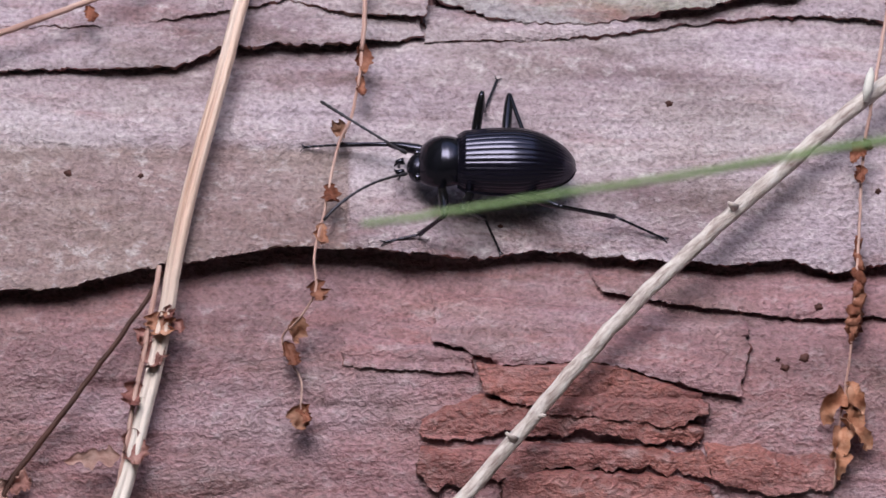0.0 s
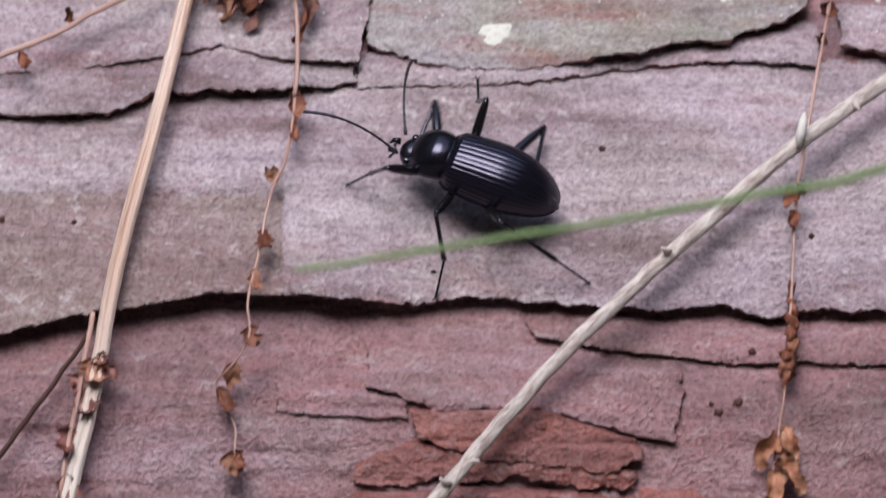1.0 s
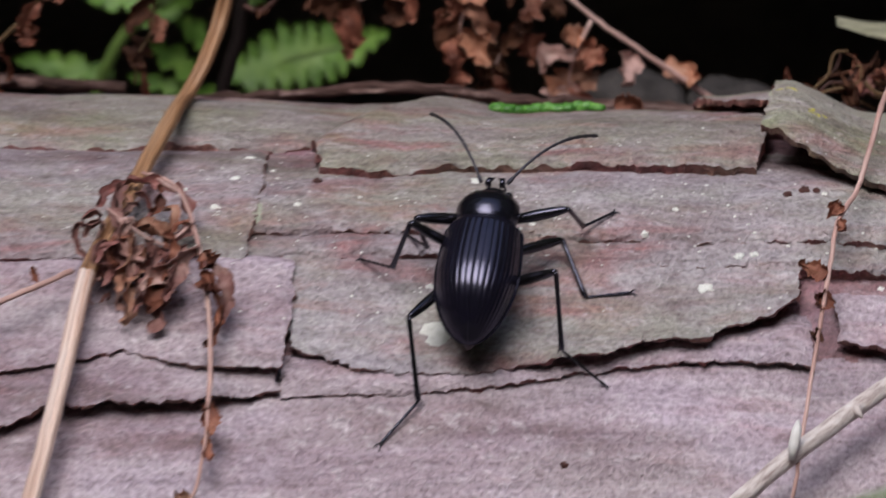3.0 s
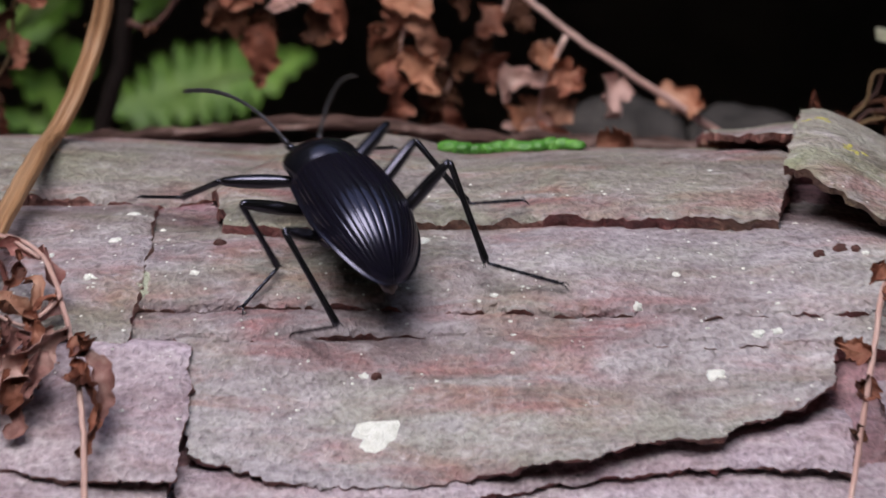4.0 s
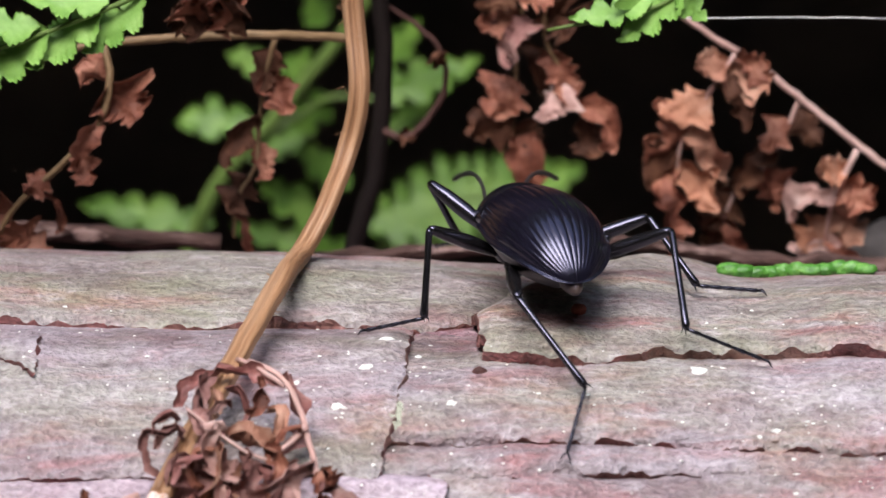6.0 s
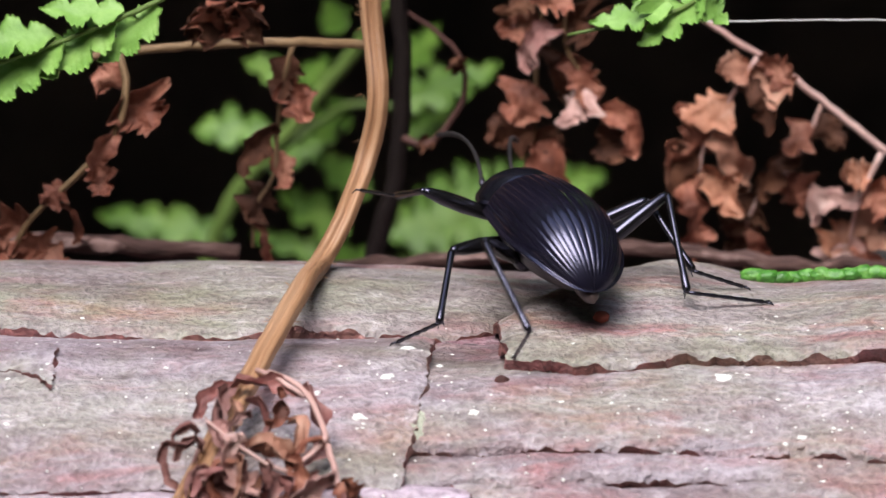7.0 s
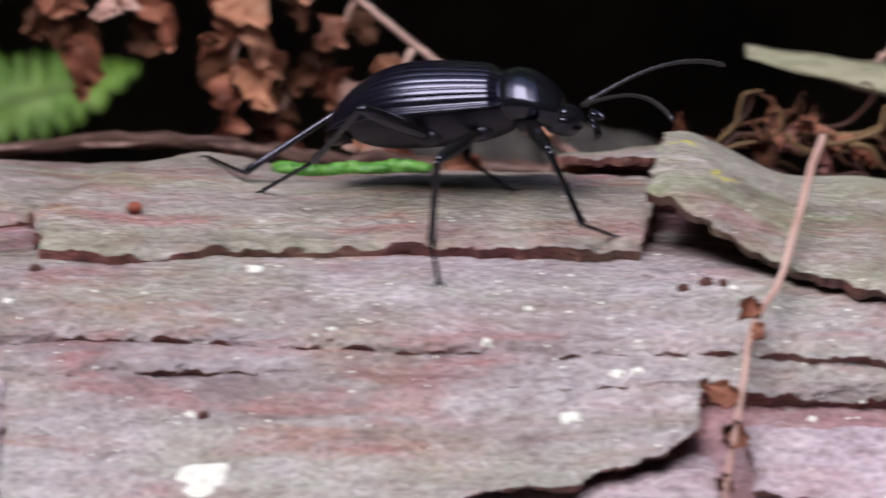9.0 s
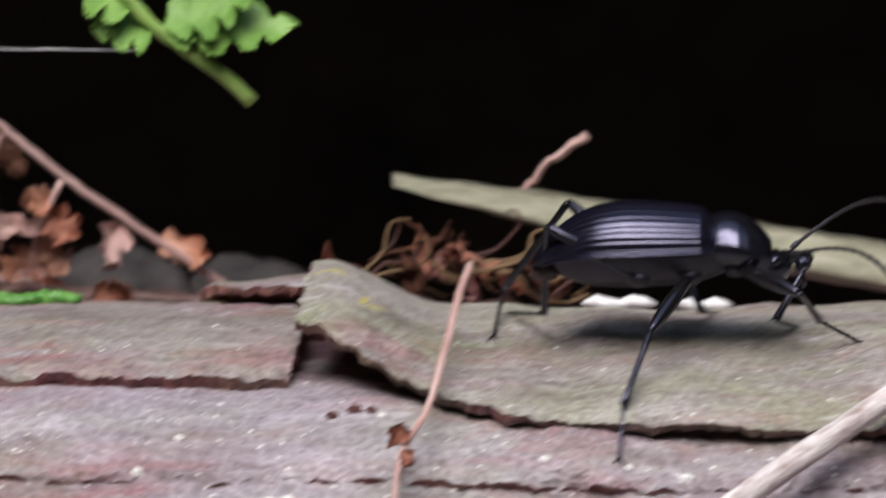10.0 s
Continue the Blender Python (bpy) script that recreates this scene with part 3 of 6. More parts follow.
part("tail_tip", tail, beetle, "dull brownish-black tip of the abdomen")


def antenna_mesh(bend):
    pts, radii = [], []
    for i in range(12):
        for q in (0.06, 0.5, 0.94):
            t = (i + q) / 12
            pts.append((12.4 * t - 1.0 * t**3, bend * 2.2 * t**2, 1.0 * math.sin(t * 2.6) - 1.5 * t**2.5))
            radii.append((0.17 if i else 0.24) * (0.72 if q != 0.5 else 1.0) * (1.0 + 0.25 * (t > 0.65)))
    return finish("antenna", *tube(pts, radii, 8), M_FEELER)


feelers = [(part("antenna", antenna_mesh(side), beetle, "long beaded black antenna"), side) for side in (1, -1)]

# femur, tibia and tarsus lengths and the joint on the body
LEGS = {
    "front": (6.2, 5.8, 4.0, (4.9, 1.7, -1.5)),
    "middle": (6.6, 6.4, 4.5, (1.4, 2.3, -1.9)),
    "hind": (7.6, 8.3, 6.0, (-2.2, 2.6, -1.9)),
}


def tarsus_mesh(length):
    st = []
    for i in range(5):
        a = i / 5
        st += [(a + 0.01, 0.125), (a + 0.1, 0.15), (a + 0.17, 0.165), (a + 0.195, 0.13)]
    claws = [([(length * 0.97, 0, 0), (length * 1.05, side * 0.25, 0.05), (length * 1.12, side * 0.42, -0.22)], [0.09, 0.07, 0.03]) for side in (1, -1)]
    return limb("tarsus", length * 0.97, st, M_LEG, 7, claws)


leg_parts = {}
for row, (fl, tl, sl, joint) in LEGS.items():
    thick = {"front": 1.08, "middle": 1.0, "hind": 1.0}[row]
    fem = limb("femur", fl, [(0, 0.3), (0.1, 0.42 * thick), (0.45, 0.56 * thick), (0.75, 0.5 * thick), (0.95, 0.36), (1.0, 0.24)], M_LEG)
    tib = limb("tibia", tl, [(0, 0.2), (0.04, 0.27), (0.3, 0.24), (0.8, 0.27), (0.96, 0.33), (1.0, 0.2)], M_LEG, 8,
               [([(tl * 0.96, s * 0.15, -0.1), (tl * 1.04, s * 0.3, -0.3)], [0.08, 0.02]) for s in (1, -1)])
    tar = tarsus_mesh(sl)
    for side in (1, -1):
        hipbone = dome(-1.0, 1.0, 0.75, 0.7, 0.75, M_BELLY, "coxa", 16, 18)
        hipbone.transform(Matrix.Translation((joint[0] * MM, side * (joint[1] - 0.35) * MM, joint[2] * MM)))
        part("coxa", hipbone, beetle)
        leg_parts[row, side] = [part("femur", fem, beetle), part("tibia", tib, beetle), part("tarsus", tar, beetle)]


# ---- how the beetle walks ----
def slope(x, s, lift=0.0):
    """The frame on the log: x along it, y up the slope, z off the bark (mm)."""
    e = radians(float(np.interp(s, S_TABLE, P_TABLE[:, 2])))
    n = Vector((0, -math.cos(e), math.sin(e)))
    y = n.cross(Vector((1, 0, 0)))
    o = Vector(skin(np.array([x]), np.array([s]), np.array([lift]))[0])
    m = Matrix.Identity(4)
    for k, v in enumerate((Vector((1, 0, 0)), y, n, o)):
        m.col[k][0:3] = v
    return m


def crawl(x, s, h, heading, pitch, roll):
    return slope(x, s, h) @ Matrix.Rotation(radians(heading), 4, "Z") @ Matrix.Rotation(-radians(pitch), 4, "Y") @ Matrix.Rotation(radians(roll), 4, "X")


def glide(keys, t):
    """A smooth value between keyed rows (time, values...)."""
    if t <= keys[0][0]:
        return list(keys[0][1:])
    for i in range(len(keys) - 1):
        (t0, *a), (t1, *b) = keys[i], keys[i + 1]
        if t <= t1:
            p = keys[max(0, i - 1)]
            q = keys[min(len(keys) - 1, i + 2)]
            k, d, out = (t - t0) / (t1 - t0), t1 - t0, []
            for n in range(len(a)):
                ma = (b[n] - p[n + 1]) / (t1 - p[0]) * d if i else (b[n] - a[n])
                mb = (q[n + 1] - a[n]) / (q[0] - t0) * d
                if (b[n] - a[n]) * (a[n] - p[n + 1]) <= 0:
                    ma = 0
                if (q[n + 1] - b[n]) * (b[n] - a[n]) <= 0:
                    mb = 0
                out.append((2 * k**3 - 3 * k * k + 1) * a[n] + (k**3 - 2 * k * k + k) * ma + (3 * k * k - 2 * k**3) * b[n] + (k**3 - k * k) * mb)
            return out
    return list(keys[-1][1:])


def step_at(keys, t):
    """A foot between keyed footholds (x, s, tarsus direction and rise, knee swing, height): it stays put, then swings."""
    if t <= keys[0][0]:
        return list(keys[0][1:])
    for (t0, *a), (t1, *b) in zip(keys, keys[1:]):
        if t <= t1:
            far = math.hypot(b[0] - a[0], b[1] - a[1])
            k = (t - t0) / (t1 - t0)
            if far > 2:
                k = float(ease(0.1, 0.9, k))
            turn = (b[2] - a[2] + 180) % 360 - 180
            out = [p + (q - p) * k for p, q in zip(a, b)]
            out[2] = a[2] + turn * k
            if far > 1.5:
                out[5] += min(1.6, far * 0.3) * math.sin(math.pi * k)
            return out
    return list(keys[-1][1:])


def bone(a, b, hint):
    """A pose at a with x towards b and z near hint (mm in, metres out)."""
    x = (b - a).normalized()
    z = (hint - x * hint.dot(x)).normalized()
    y = z.cross(x)
    m = Matrix.Identity(4)
    for k, v in enumerate((x, y, z, a * MM)):
        m.col[k][0:3] = v
    return m


def leg_pose(body, ground, row, side, way, rise, swing):
    """Femur, tibia and tarsus in the beetle's space for a foot on the ground's frame in the world (mm); way and rise: of the tarsus, back from the toe."""
    fl, tl, sl, (jx, jy, jz) = LEGS[row]
    hip = Vector((jx, side * jy, jz))
    back = body.inverted()
    way, rise, swing = radians(way), radians(rise), radians(swing)
    toe = back @ ground.translation
    heel = Vector((math.cos(way) * math.cos(rise), math.sin(way) * math.cos(rise), math.sin(rise))) * (0.95 * sl)
    reach = back @ (ground @ heel) - hip
    dist = min(max(reach.length, abs(fl - tl) + 0.3), fl + tl - 0.05)
    w = reach.normalized()
    ankle = hip + w * dist
    c = max(-1, min(1, (fl * fl + dist * dist - tl * tl) / (2 * fl * dist)))
    up = Vector((0, 0, 1))
    u = (up - w * up.dot(w)).normalized()
    v = w.cross(u)
    v = v if v.y * side > 0 else -v
    pole = u * math.cos(swing) + v * math.sin(swing)
    knee = hip + w * (fl * c) + pole * (fl * math.sqrt(max(0, 1 - c * c)))
    return bone(hip, knee, pole), bone(knee, ankle, pole), bone(ankle, toe, up)


BODY_A = [(0, -5.3, 73.5, 5.2, -179, 2, 4), (0.5, -0.4, 73.7, 5.2, -179, 3, -3), (1, 0.9, 69, 5.3, -200, 4, 4), (1.5, -1.7, 62.7, 5.4, -209, 14, -6),
          (2, 0.4, 55.5, 5.2, -252, 7, -16), (2.5, 6.7, 46.4, 5.2, -278, 7, -1), (3, 7, 43.2, 5.2, -278, 4, -4), (3.2, 7, 43.4, 5.1, -278, 4, -6),
          (4.3, -1.9, 24.1, 5.2, -234, -2, 14), (4.5, -2.1, 23.2, 5.1, -226, 0, 7), (5, -2.7, 23.1, 5.1, -225, 1, 9), (5.5, -3.6, 18.4, 5, -248, -6, -11)]
BODY_B = [(5.7, -4, 17.8, 4.7, -256, -8, -5), (6.8, -7.1, 15.8, 5.2, -239, 8, 17), (7, -6, 15.5, 5.2, -248, 5, 7), (7.5, -4.9, 16.7, 5.1, -258, 2, -5),
          (7.8, -0.5, 19.6, 5.2, -292, 7, -1), (8, 4.7, 20.4, 5.2, -314, 3, -16), (8.2, 9.7, 19, 5.6, -332, 4, 7), (8.5, 17.2, 21, 5.9, -362, -1, -12),
          (8.8, 19.7, 17.5, 6.6, -363, 8, -15), (9, 21.4, 17.8, 7, -367, 8, -17), (9.5, 33.7, 16.5, 7.9, -376, 22, -4), (10, 61.6, 19.1, 6.6, -363, 3, -14)]
FEET = {
    ("front", 1): [(0, -16.3, 81.7, 12, 6, 30, 0), (0.5, -15.5, 81.9, 28, 6, 30, 0), (1, -13.3, 68.7, 0, 50, 21, 0), (1.5, -16.1, 68, 28, 24, 6, 0),
        (2, -15.7, 44.1, 344, 0, 6, 0), (2.5, -0.3, 37.1, 308, 24, 21, 0), (3, -0.5, 36.1, 308, 14, -3, 0), (3.2, -0.6, 36.7, 308, 14, -3, 0),
        (4.3, -16.9, 18.2, 328, 14, 57, 0), (4.5, -17, 18.4, 332, 14, 48, 0), (5, -17, 18.1, 328, 14, 48, 0)]
    + [(5.5, -17.2, 18.2, 328, 14, 12, 0), (5.7, -11.5, 5.6, 300, 14, 30, 0), (6.8, -19, 7.3, 292, 0, 69, 5.9), (7, -19.1, 7.2, 312, 0, 60, 5.7),
        (7.5, -18.8, 7.2, 284, 0, 69, 5.1), (7.8, -3.6, 15.5, 12, 14, 30, 0), (8, 15.9, 5.9, 248, 14, -60, 0), (8.2, 23.9, 18.5, 240, 36, 105, 0),
        (8.5, 30.7, 18.9, 188, 14, 30, 0), (8.8, 29.1, 14.9, 204, 14, 30, 0), (9, 31.1, -7, 260, 0, 30, 0), (9.5, 41.7, 18.2, 128, 14, 30, 0),
        (10, 70.9, 16, 244, 24, 30, 0)],
    ("middle", 1): [(0, -3.6, 82, 120, 36, 30, 0), (0.5, -3.3, 82.2, 72, 50, 30, 0), (1, -3.3, 81.9, 76, 36, 21, 0), (1.5, -10.9, 69, 356, 36, 147, 0),
        (2, -12.4, 58.1, 16, 0, 105, 0), (2.5, -5.5, 43.8, 304, 36, 21, 0), (3, -4.6, 39.7, 320, 24, 9, 0), (3.2, -4.8, 40, 324, 24, 9, 0),
        (4.3, -7.4, 35.9, 64, 6, 36, 0), (4.5, -7.3, 36, 68, 6, 39, 0), (5, -7.4, 35.8, 64, 6, 42, 0)]
    + [(5.5, -14.8, 17.6, 296, 14, 3, 0), (5.7, -17.1, 22.1, 0, 14, 9, 0), (6.8, -17, 20.9, 332, 24, 27, 0), (7, -16.3, 23.5, 328, 36, 36, 0),
        (7.5, -17.5, 14.2, 308, 14, -3, 0), (7.8, -12.7, 9.9, 284, 14, -33, 0), (8, -9.6, 2.9, 316, 0, -12, 0), (8.2, 6.9, 6.7, 284, 14, 30, 0),
        (8.5, 17.9, 14.3, 276, 14, 30, 0), (9, 24.8, 17.8, 136, 14, 30, 0), (9.5, 35.1, 13.6, 284, 24, 30, 0), (10, 65.3, 10.9, 256, 14, 30, 0)],
    ("hind", 1): [(0, 14.4, 80.1, 160, 14, 30, 0), (0.5, 13.8, 80.2, 160, 24, 30, 0), (1, 13.5, 80, 164, 50, 30, 0), (1.5, 13.3, 80.1, 144, 14, 30, 0),
        (2, 0.4, 72.4, 92, 6, 9, 0), (2.5, -3.1, 61.8, 44, 24, 39, 0), (3, -2.6, 61, 52, 0, 27, 0), (3.2, -3.3, 61.4, 48, 6, 30, 0),
        (4.3, -2.8, 36, 304, 50, 45, 0), (4.5, -0.6, 39, 84, 6, 45, 0), (5, -0.9, 39, 84, 6, 48, 0)]
    + [(5.5, -0.7, 39, 88, 0, 30, 0), (5.7, -2.1, 38.5, 76, 6, 45, 0), (6.8, -6.8, 31, 88, 6, 51, 0), (7, -8.1, 26.4, 288, 50, 42, 0),
        (7.5, -8.2, 30.9, 80, 6, 30, 0), (7.8, -8.1, 31.1, 80, 0, 30, 0), (8, -8, 26.4, 296, 50, 36, 0), (8.2, -4.5, 19, 280, 24, 39, 0),
        (8.5, 3.3, 10.8, 304, 6, 30, 0), (8.8, 3.3, 8.9, 296, 0, 30, 0), (9, 3.3, 10.1, 296, 0, 30, 0), (9.5, 26.5, 15.3, 12, 14, 30, 0),
        (10, 49.1, 17.4, 80, 14, 9, 0)],
    ("front", -1): [(0, -25.8, 69.9, 0, 14, 45, 0), (0.5, -9.7, 69.2, 268, 50, 117, 0), (1, -5.9, 62.8, 276, 50, 81, 0), (1.5, -2.5, 47.3, 272, 36, 3, 0),
        (2, 8.5, 41.7, 236, 14, 36, 0), (2.5, 17.9, 30.6, 240, 14, 33, 0), (3, 19.9, 33.9, 220, 6, 18, 0), (3.2, 19.9, 34.4, 224, 6, 12, 0),
        (4.3, 2.2, 12.5, 232, 14, 30, 0), (5, 0.8, 11.5, 232, 14, 30, 0)]
    + [(5.5, -0.6, 14.1, 172, 14, 30, 0), (7, -2.1, 11.6, 168, 14, 30, 0), (7.5, 0.4, 12.7, 168, 14, 30, 0), (7.8, 15.2, 17.7, 188, 0, 0, 0),
        (8, 19.9, 22.9, 188, 14, 21, 0), (8.2, 20, 23.3, 184, 14, -6, 0), (8.5, 33.4, 21.1, 140, 6, 63, 0), (8.8, 32.6, 23.4, 204, 24, 51, 0),
        (9, 32.1, 25.4, 224, 36, 30, 0), (9.5, 41.7, 28.7, 100, 0, 18, 0), (10, 75.1, 20.6, 208, 36, 75, 0)],
    ("middle", -1): [(0, -4.3, 61, 252, 6, 3, 0), (0.5, -2.4, 67.9, 252, 50, 39, 0), (1, 1, 54.7, 272, 24, 9, 0), (1.5, 2.2, 52, 228, 50, -12, 0),
        (2, 3.4, 49.3, 296, 50, 6, 0), (2.5, 21.6, 43.7, 196, 6, -30, 0), (3, 21.4, 43.8, 188, 0, 96, 0), (3.2, 21.3, 43.9, 188, 0, 93, 0),
        (4.5, 11.1, 18.1, 208, 14, 21, 0), (5, 10.8, 18, 184, 6, 0, 0)]
    + [(5.5, 11, 18, 176, 0, 27, 0), (5.7, 10.9, 18.2, 184, 6, 33, 0), (7, 8, 14.2, 208, 24, 36, 0), (7.5, 8, 15.5, 120, 0, 30, 0),
        (7.8, 7.8, 16.6, 204, 14, 30, 0), (8, 10.6, 15.6, 244, 14, 30, 0), (8.2, 11.4, 2.5, 272, 6, 30, 0), (8.5, 19.6, 30.5, 100, 14, 6, 0),
        (8.8, 19.8, 30.7, 100, 6, 12, 0), (9, 19.6, 30.4, 96, 0, 30, 0), (9.5, 26.9, 26.2, 76, 0, 48, 0), (10, 57.3, 35.9, 84, 14, -6, 0)],
    ("hind", -1): [(0, -0.9, 67.7, 276, 50, 99, 0), (0.5, 5.1, 68.1, 268, 50, 108, 0), (1, 7.4, 66.1, 268, 50, 99, 0), (1.5, 18.3, 65.2, 184, 6, 39, 0),
        (2, 17.8, 65.9, 176, 14, 33, 0), (2.5, 12.5, 60.9, 204, 50, 33, 0), (3, 19, 53.9, 156, 36, 24, 0), (3.2, 19, 53.6, 160, 36, 24, 0),
        (4.3, 16.6, 32.2, 176, 14, 24, 0), (4.5, 17.2, 32, 168, 6, 36, 0), (5, 16.9, 32.3, 164, 0, 30, 0)]
    + [(5.5, 11.5, 29.1, 168, 24, 42, 0), (5.7, 11.1, 28.8, 172, 24, 36, 0), (6.8, 9.6, 17.8, 196, 14, 36, 0), (7, 9.4, 18, 196, 14, 48, 0),
        (7.5, 7, 17.2, 228, 24, 54, 0), (7.8, 6.6, 26.8, 192, 36, 27, 0), (8, 5.9, 25.8, 240, 50, 30, 0), (8.2, 2.7, 21.8, 292, 50, 30, 0),
        (8.5, 0.5, 28.5, 52, 0, 54, 0), (8.8, 3.3, 20.8, 304, 24, 30, 0), (9, 7.2, 17.3, 320, 36, 60, 0), (9.5, 18.8, 29.9, 32, 14, -12, 0),
        (10, 50.6, 13, 292, 14, 30, 0)],
}
FEELERS = {
    1: [(0.5, 23, 13), (1, -8, 17), (1.5, 21, 48), (2, 13, -14), (2.5, 22, -21), (3, 25, -7), (3.2, 26, -5), (4.3, 6, -3), (4.5, 17, -2), (5, 42, 17),
        (5.5, -5, -1), (6.8, -19, 3), (7, -15, 1), (7.5, 2, -10), (7.8, 39, 1), (8, 28, -1), (8.2, 10, 7), (8.5, 41, 17), (9, 24, 12), (9.5, 32, 19),
        (10, 36, 14)],
    -1: [(0, 25, 3), (0.5, 24, -2), (1, 65, -12), (1.5, 34, -13), (2, 34, -24), (2.5, 1, -40), (3, 29, -9), (3.2, 30, -8), (4.3, 24, 3), (5, 27, 0),
        (7.5, 11, 0), (8, 41, -31), (8.2, 65, 31), (9, 36, 0), (9.5, 22, 19), (10, 41, 2)],
}
footholds = {}


def footing(x, s):
    """The bark's height under a foot, looked up once for each tenth of a millimetre."""
    key = (round(x, 1), round(s, 1))
    if key not in footholds:
        footholds[key] = bark_lift(*key)
    return footholds[key]


def motions():
    times = [n / 10 for n in range(101)]
    keys = BODY_A + BODY_B
    poses = {}
    for t in times:
        x, s, h, *turn = glide(keys, t)
        poses[t] = crawl(x, s, h, *turn)
    walk(beetle, [(t, Matrix.Translation(poses[t].translation * MM) @ poses[t].to_3x3().to_4x4()) for t in times])
    for (row, side), bones in leg_parts.items():
        rows = ([], [], [])
        for t in times:
            x, s, way, rise, swing, lift = step_at(FEET[row, side], t)
            ground = slope(x, s, footing(x, s) + 0.25 + lift)
            for out, m in zip(rows, leg_pose(poses[t], ground, row, side, way, rise, swing)):
                out.append((t, m))
        for ob, r in zip(bones, rows):
            walk(ob, r)
    held = []
    for t in times:
        if t <= 5.8:
            out = 0.0 if t < 5.0 else min(1.0, (t - 5.0) / 0.5)
            p = poses[t] @ Vector((-8.2 - 1.6 * out, 0, -1.3 - 0.5 * out))
        else:
            a = poses[5.8] @ Vector((-9.8, 0, -1.8))
            k = min(1.0, (t - 5.8) / 0.2)
            p = a.lerp(slope(-2.0, 21.6, footing(-2.0, 21.6) + 0.35).translation, k)
        held.append((t, Matrix.Translation(p * MM)))
    walk(dropping, held)
    for ob, side in feelers:
        rows = []
        for t in times[::2]:
            yaw, rise = glide(FEELERS[side], t)
            yaw = side * (yaw + 2.0 * math.sin(5.1 * t + side))
            rows.append((t, Matrix.Translation((8.7 * MM, side * 1.25 * MM, -0.7 * MM)) @ Matrix.Rotation(radians(yaw), 4, "Z") @ Matrix.Rotation(-radians(rise), 4, "Y")))
        walk(ob, rows)


# the lens is focused on the beetle
cam.data.dof.use_dof, cam.data.dof.focus_object, cam.data.dof.aperture_fstop = True, beetle, 54


# ---- stems and twigs that lie on the log ----
# pale straw; the white at the stalk's foot stands in for sunlight
M_STRAW = plain("dry_straw", [(0.4, 0.22, 0.16), (0.66, 0.48, 0.41), (0.9, 0.8, 0.76)], 1600, 0.03, 0.5, 0.4, 0.5, 0.0002, rod=True, sunlit=(0.06, 0.105))
M_TWIG = plain("bleached_twig", [(0.3, 0.22, 0.21), (0.64, 0.57, 0.56), (0.84, 0.8, 0.8)], 1300, 0.3, 0.7, 0.3, 0.7, 0.0004, rod=True)
M_DARKTWIG = plain("dark_twig", [(0.04, 0.017, 0.014), (0.1, 0.045, 0.038)], 900, 0.2, 0.6, rod=True)
M_DRY = plain("dry_fern", [(0.1, 0.03, 0.019), (0.25, 0.086, 0.054), (0.44, 0.205, 0.14)], 350, 1.0, 0.6, 0.3, 0.8, 0.0005, vary=0.3)
M_GREEN = plain("fern_green", [(0.045, 0.105, 0.013), (0.095, 0.195, 0.027), (0.17, 0.29, 0.052)], 300, 1.0, 0.5, 0.35, 0.4, 0.0003, vary=0.25)
M_BLADE = plain("grass_green", [(0.16, 0.26, 0.1), (0.26, 0.36, 0.18)], 300, 0.2, 0.5, rod=True)
M_SOIL = plain("dark_humus", [(0.05, 0.048, 0.046), (0.1, 0.088, 0.08), (0.15, 0.13, 0.11)], 60, 1.0, 0.95, 0.1, 0.8, 0.004)


def rod_thing(name, label, category, points, radii, mat, sides=12, wobble=0.04, seed=1, jitter=0.05, step=1.5, ribs=0.0):
    return thing(name, label, category, me=stem(name, spline(points, step, jitter, seed), radii, mat, sides, wobble, seed, ribs))


M_STALK = plain("orange_brown_stalk", [(0.14, 0.06, 0.028), (0.32, 0.17, 0.088), (0.48, 0.3, 0.185)], 1500, 0.03, 0.5, 0.4, 0.5, 0.0002, rod=True)


def grooved(points, r0, r1, mat, seed):
    """A stalk with a groove down its near side, fine ribs and uneven thickness."""
    pts = spline(points, 1.2, 0.02, seed)
    n, sides, verts, rod, far = len(pts), 30, [], [], 0.0
    for i, p in enumerate(pts):
        d = (pts[min(i + 1, n - 1)] - pts[max(i - 1, 0)]).normalized()
        face = Vector((-0.1, -0.93, 0.36))
        a = (face - d * face.dot(d)).normalized()
        b = d.cross(a)
        far += (p - pts[i - 1]).length if i else 0
        r = (r0 + (r1 - r0) * i / (n - 1)) * (1 + 0.05 * float(rough(far / 5, seed, 3, 3)))
        for k in range(sides):
            w = 2 * math.pi * k / sides
            off = math.atan2(math.sin(w), math.cos(w))
            q = r * (1 - 0.5 * math.exp(-((off / 0.26) ** 2)) + 0.035 * math.cos(9 * w))
            verts.append(p + a * (math.cos(w) * q) + b * (math.sin(w) * q))
            rod.append((math.cos(w), math.sin(w), far + 50 * seed))
    faces = grid_faces(n, sides, True) + [tuple(range(sides - 1, -1, -1)), tuple((n - 1) * sides + k for k in range(sides))]
    return finish("stalk", verts, faces, mat, True, rod)


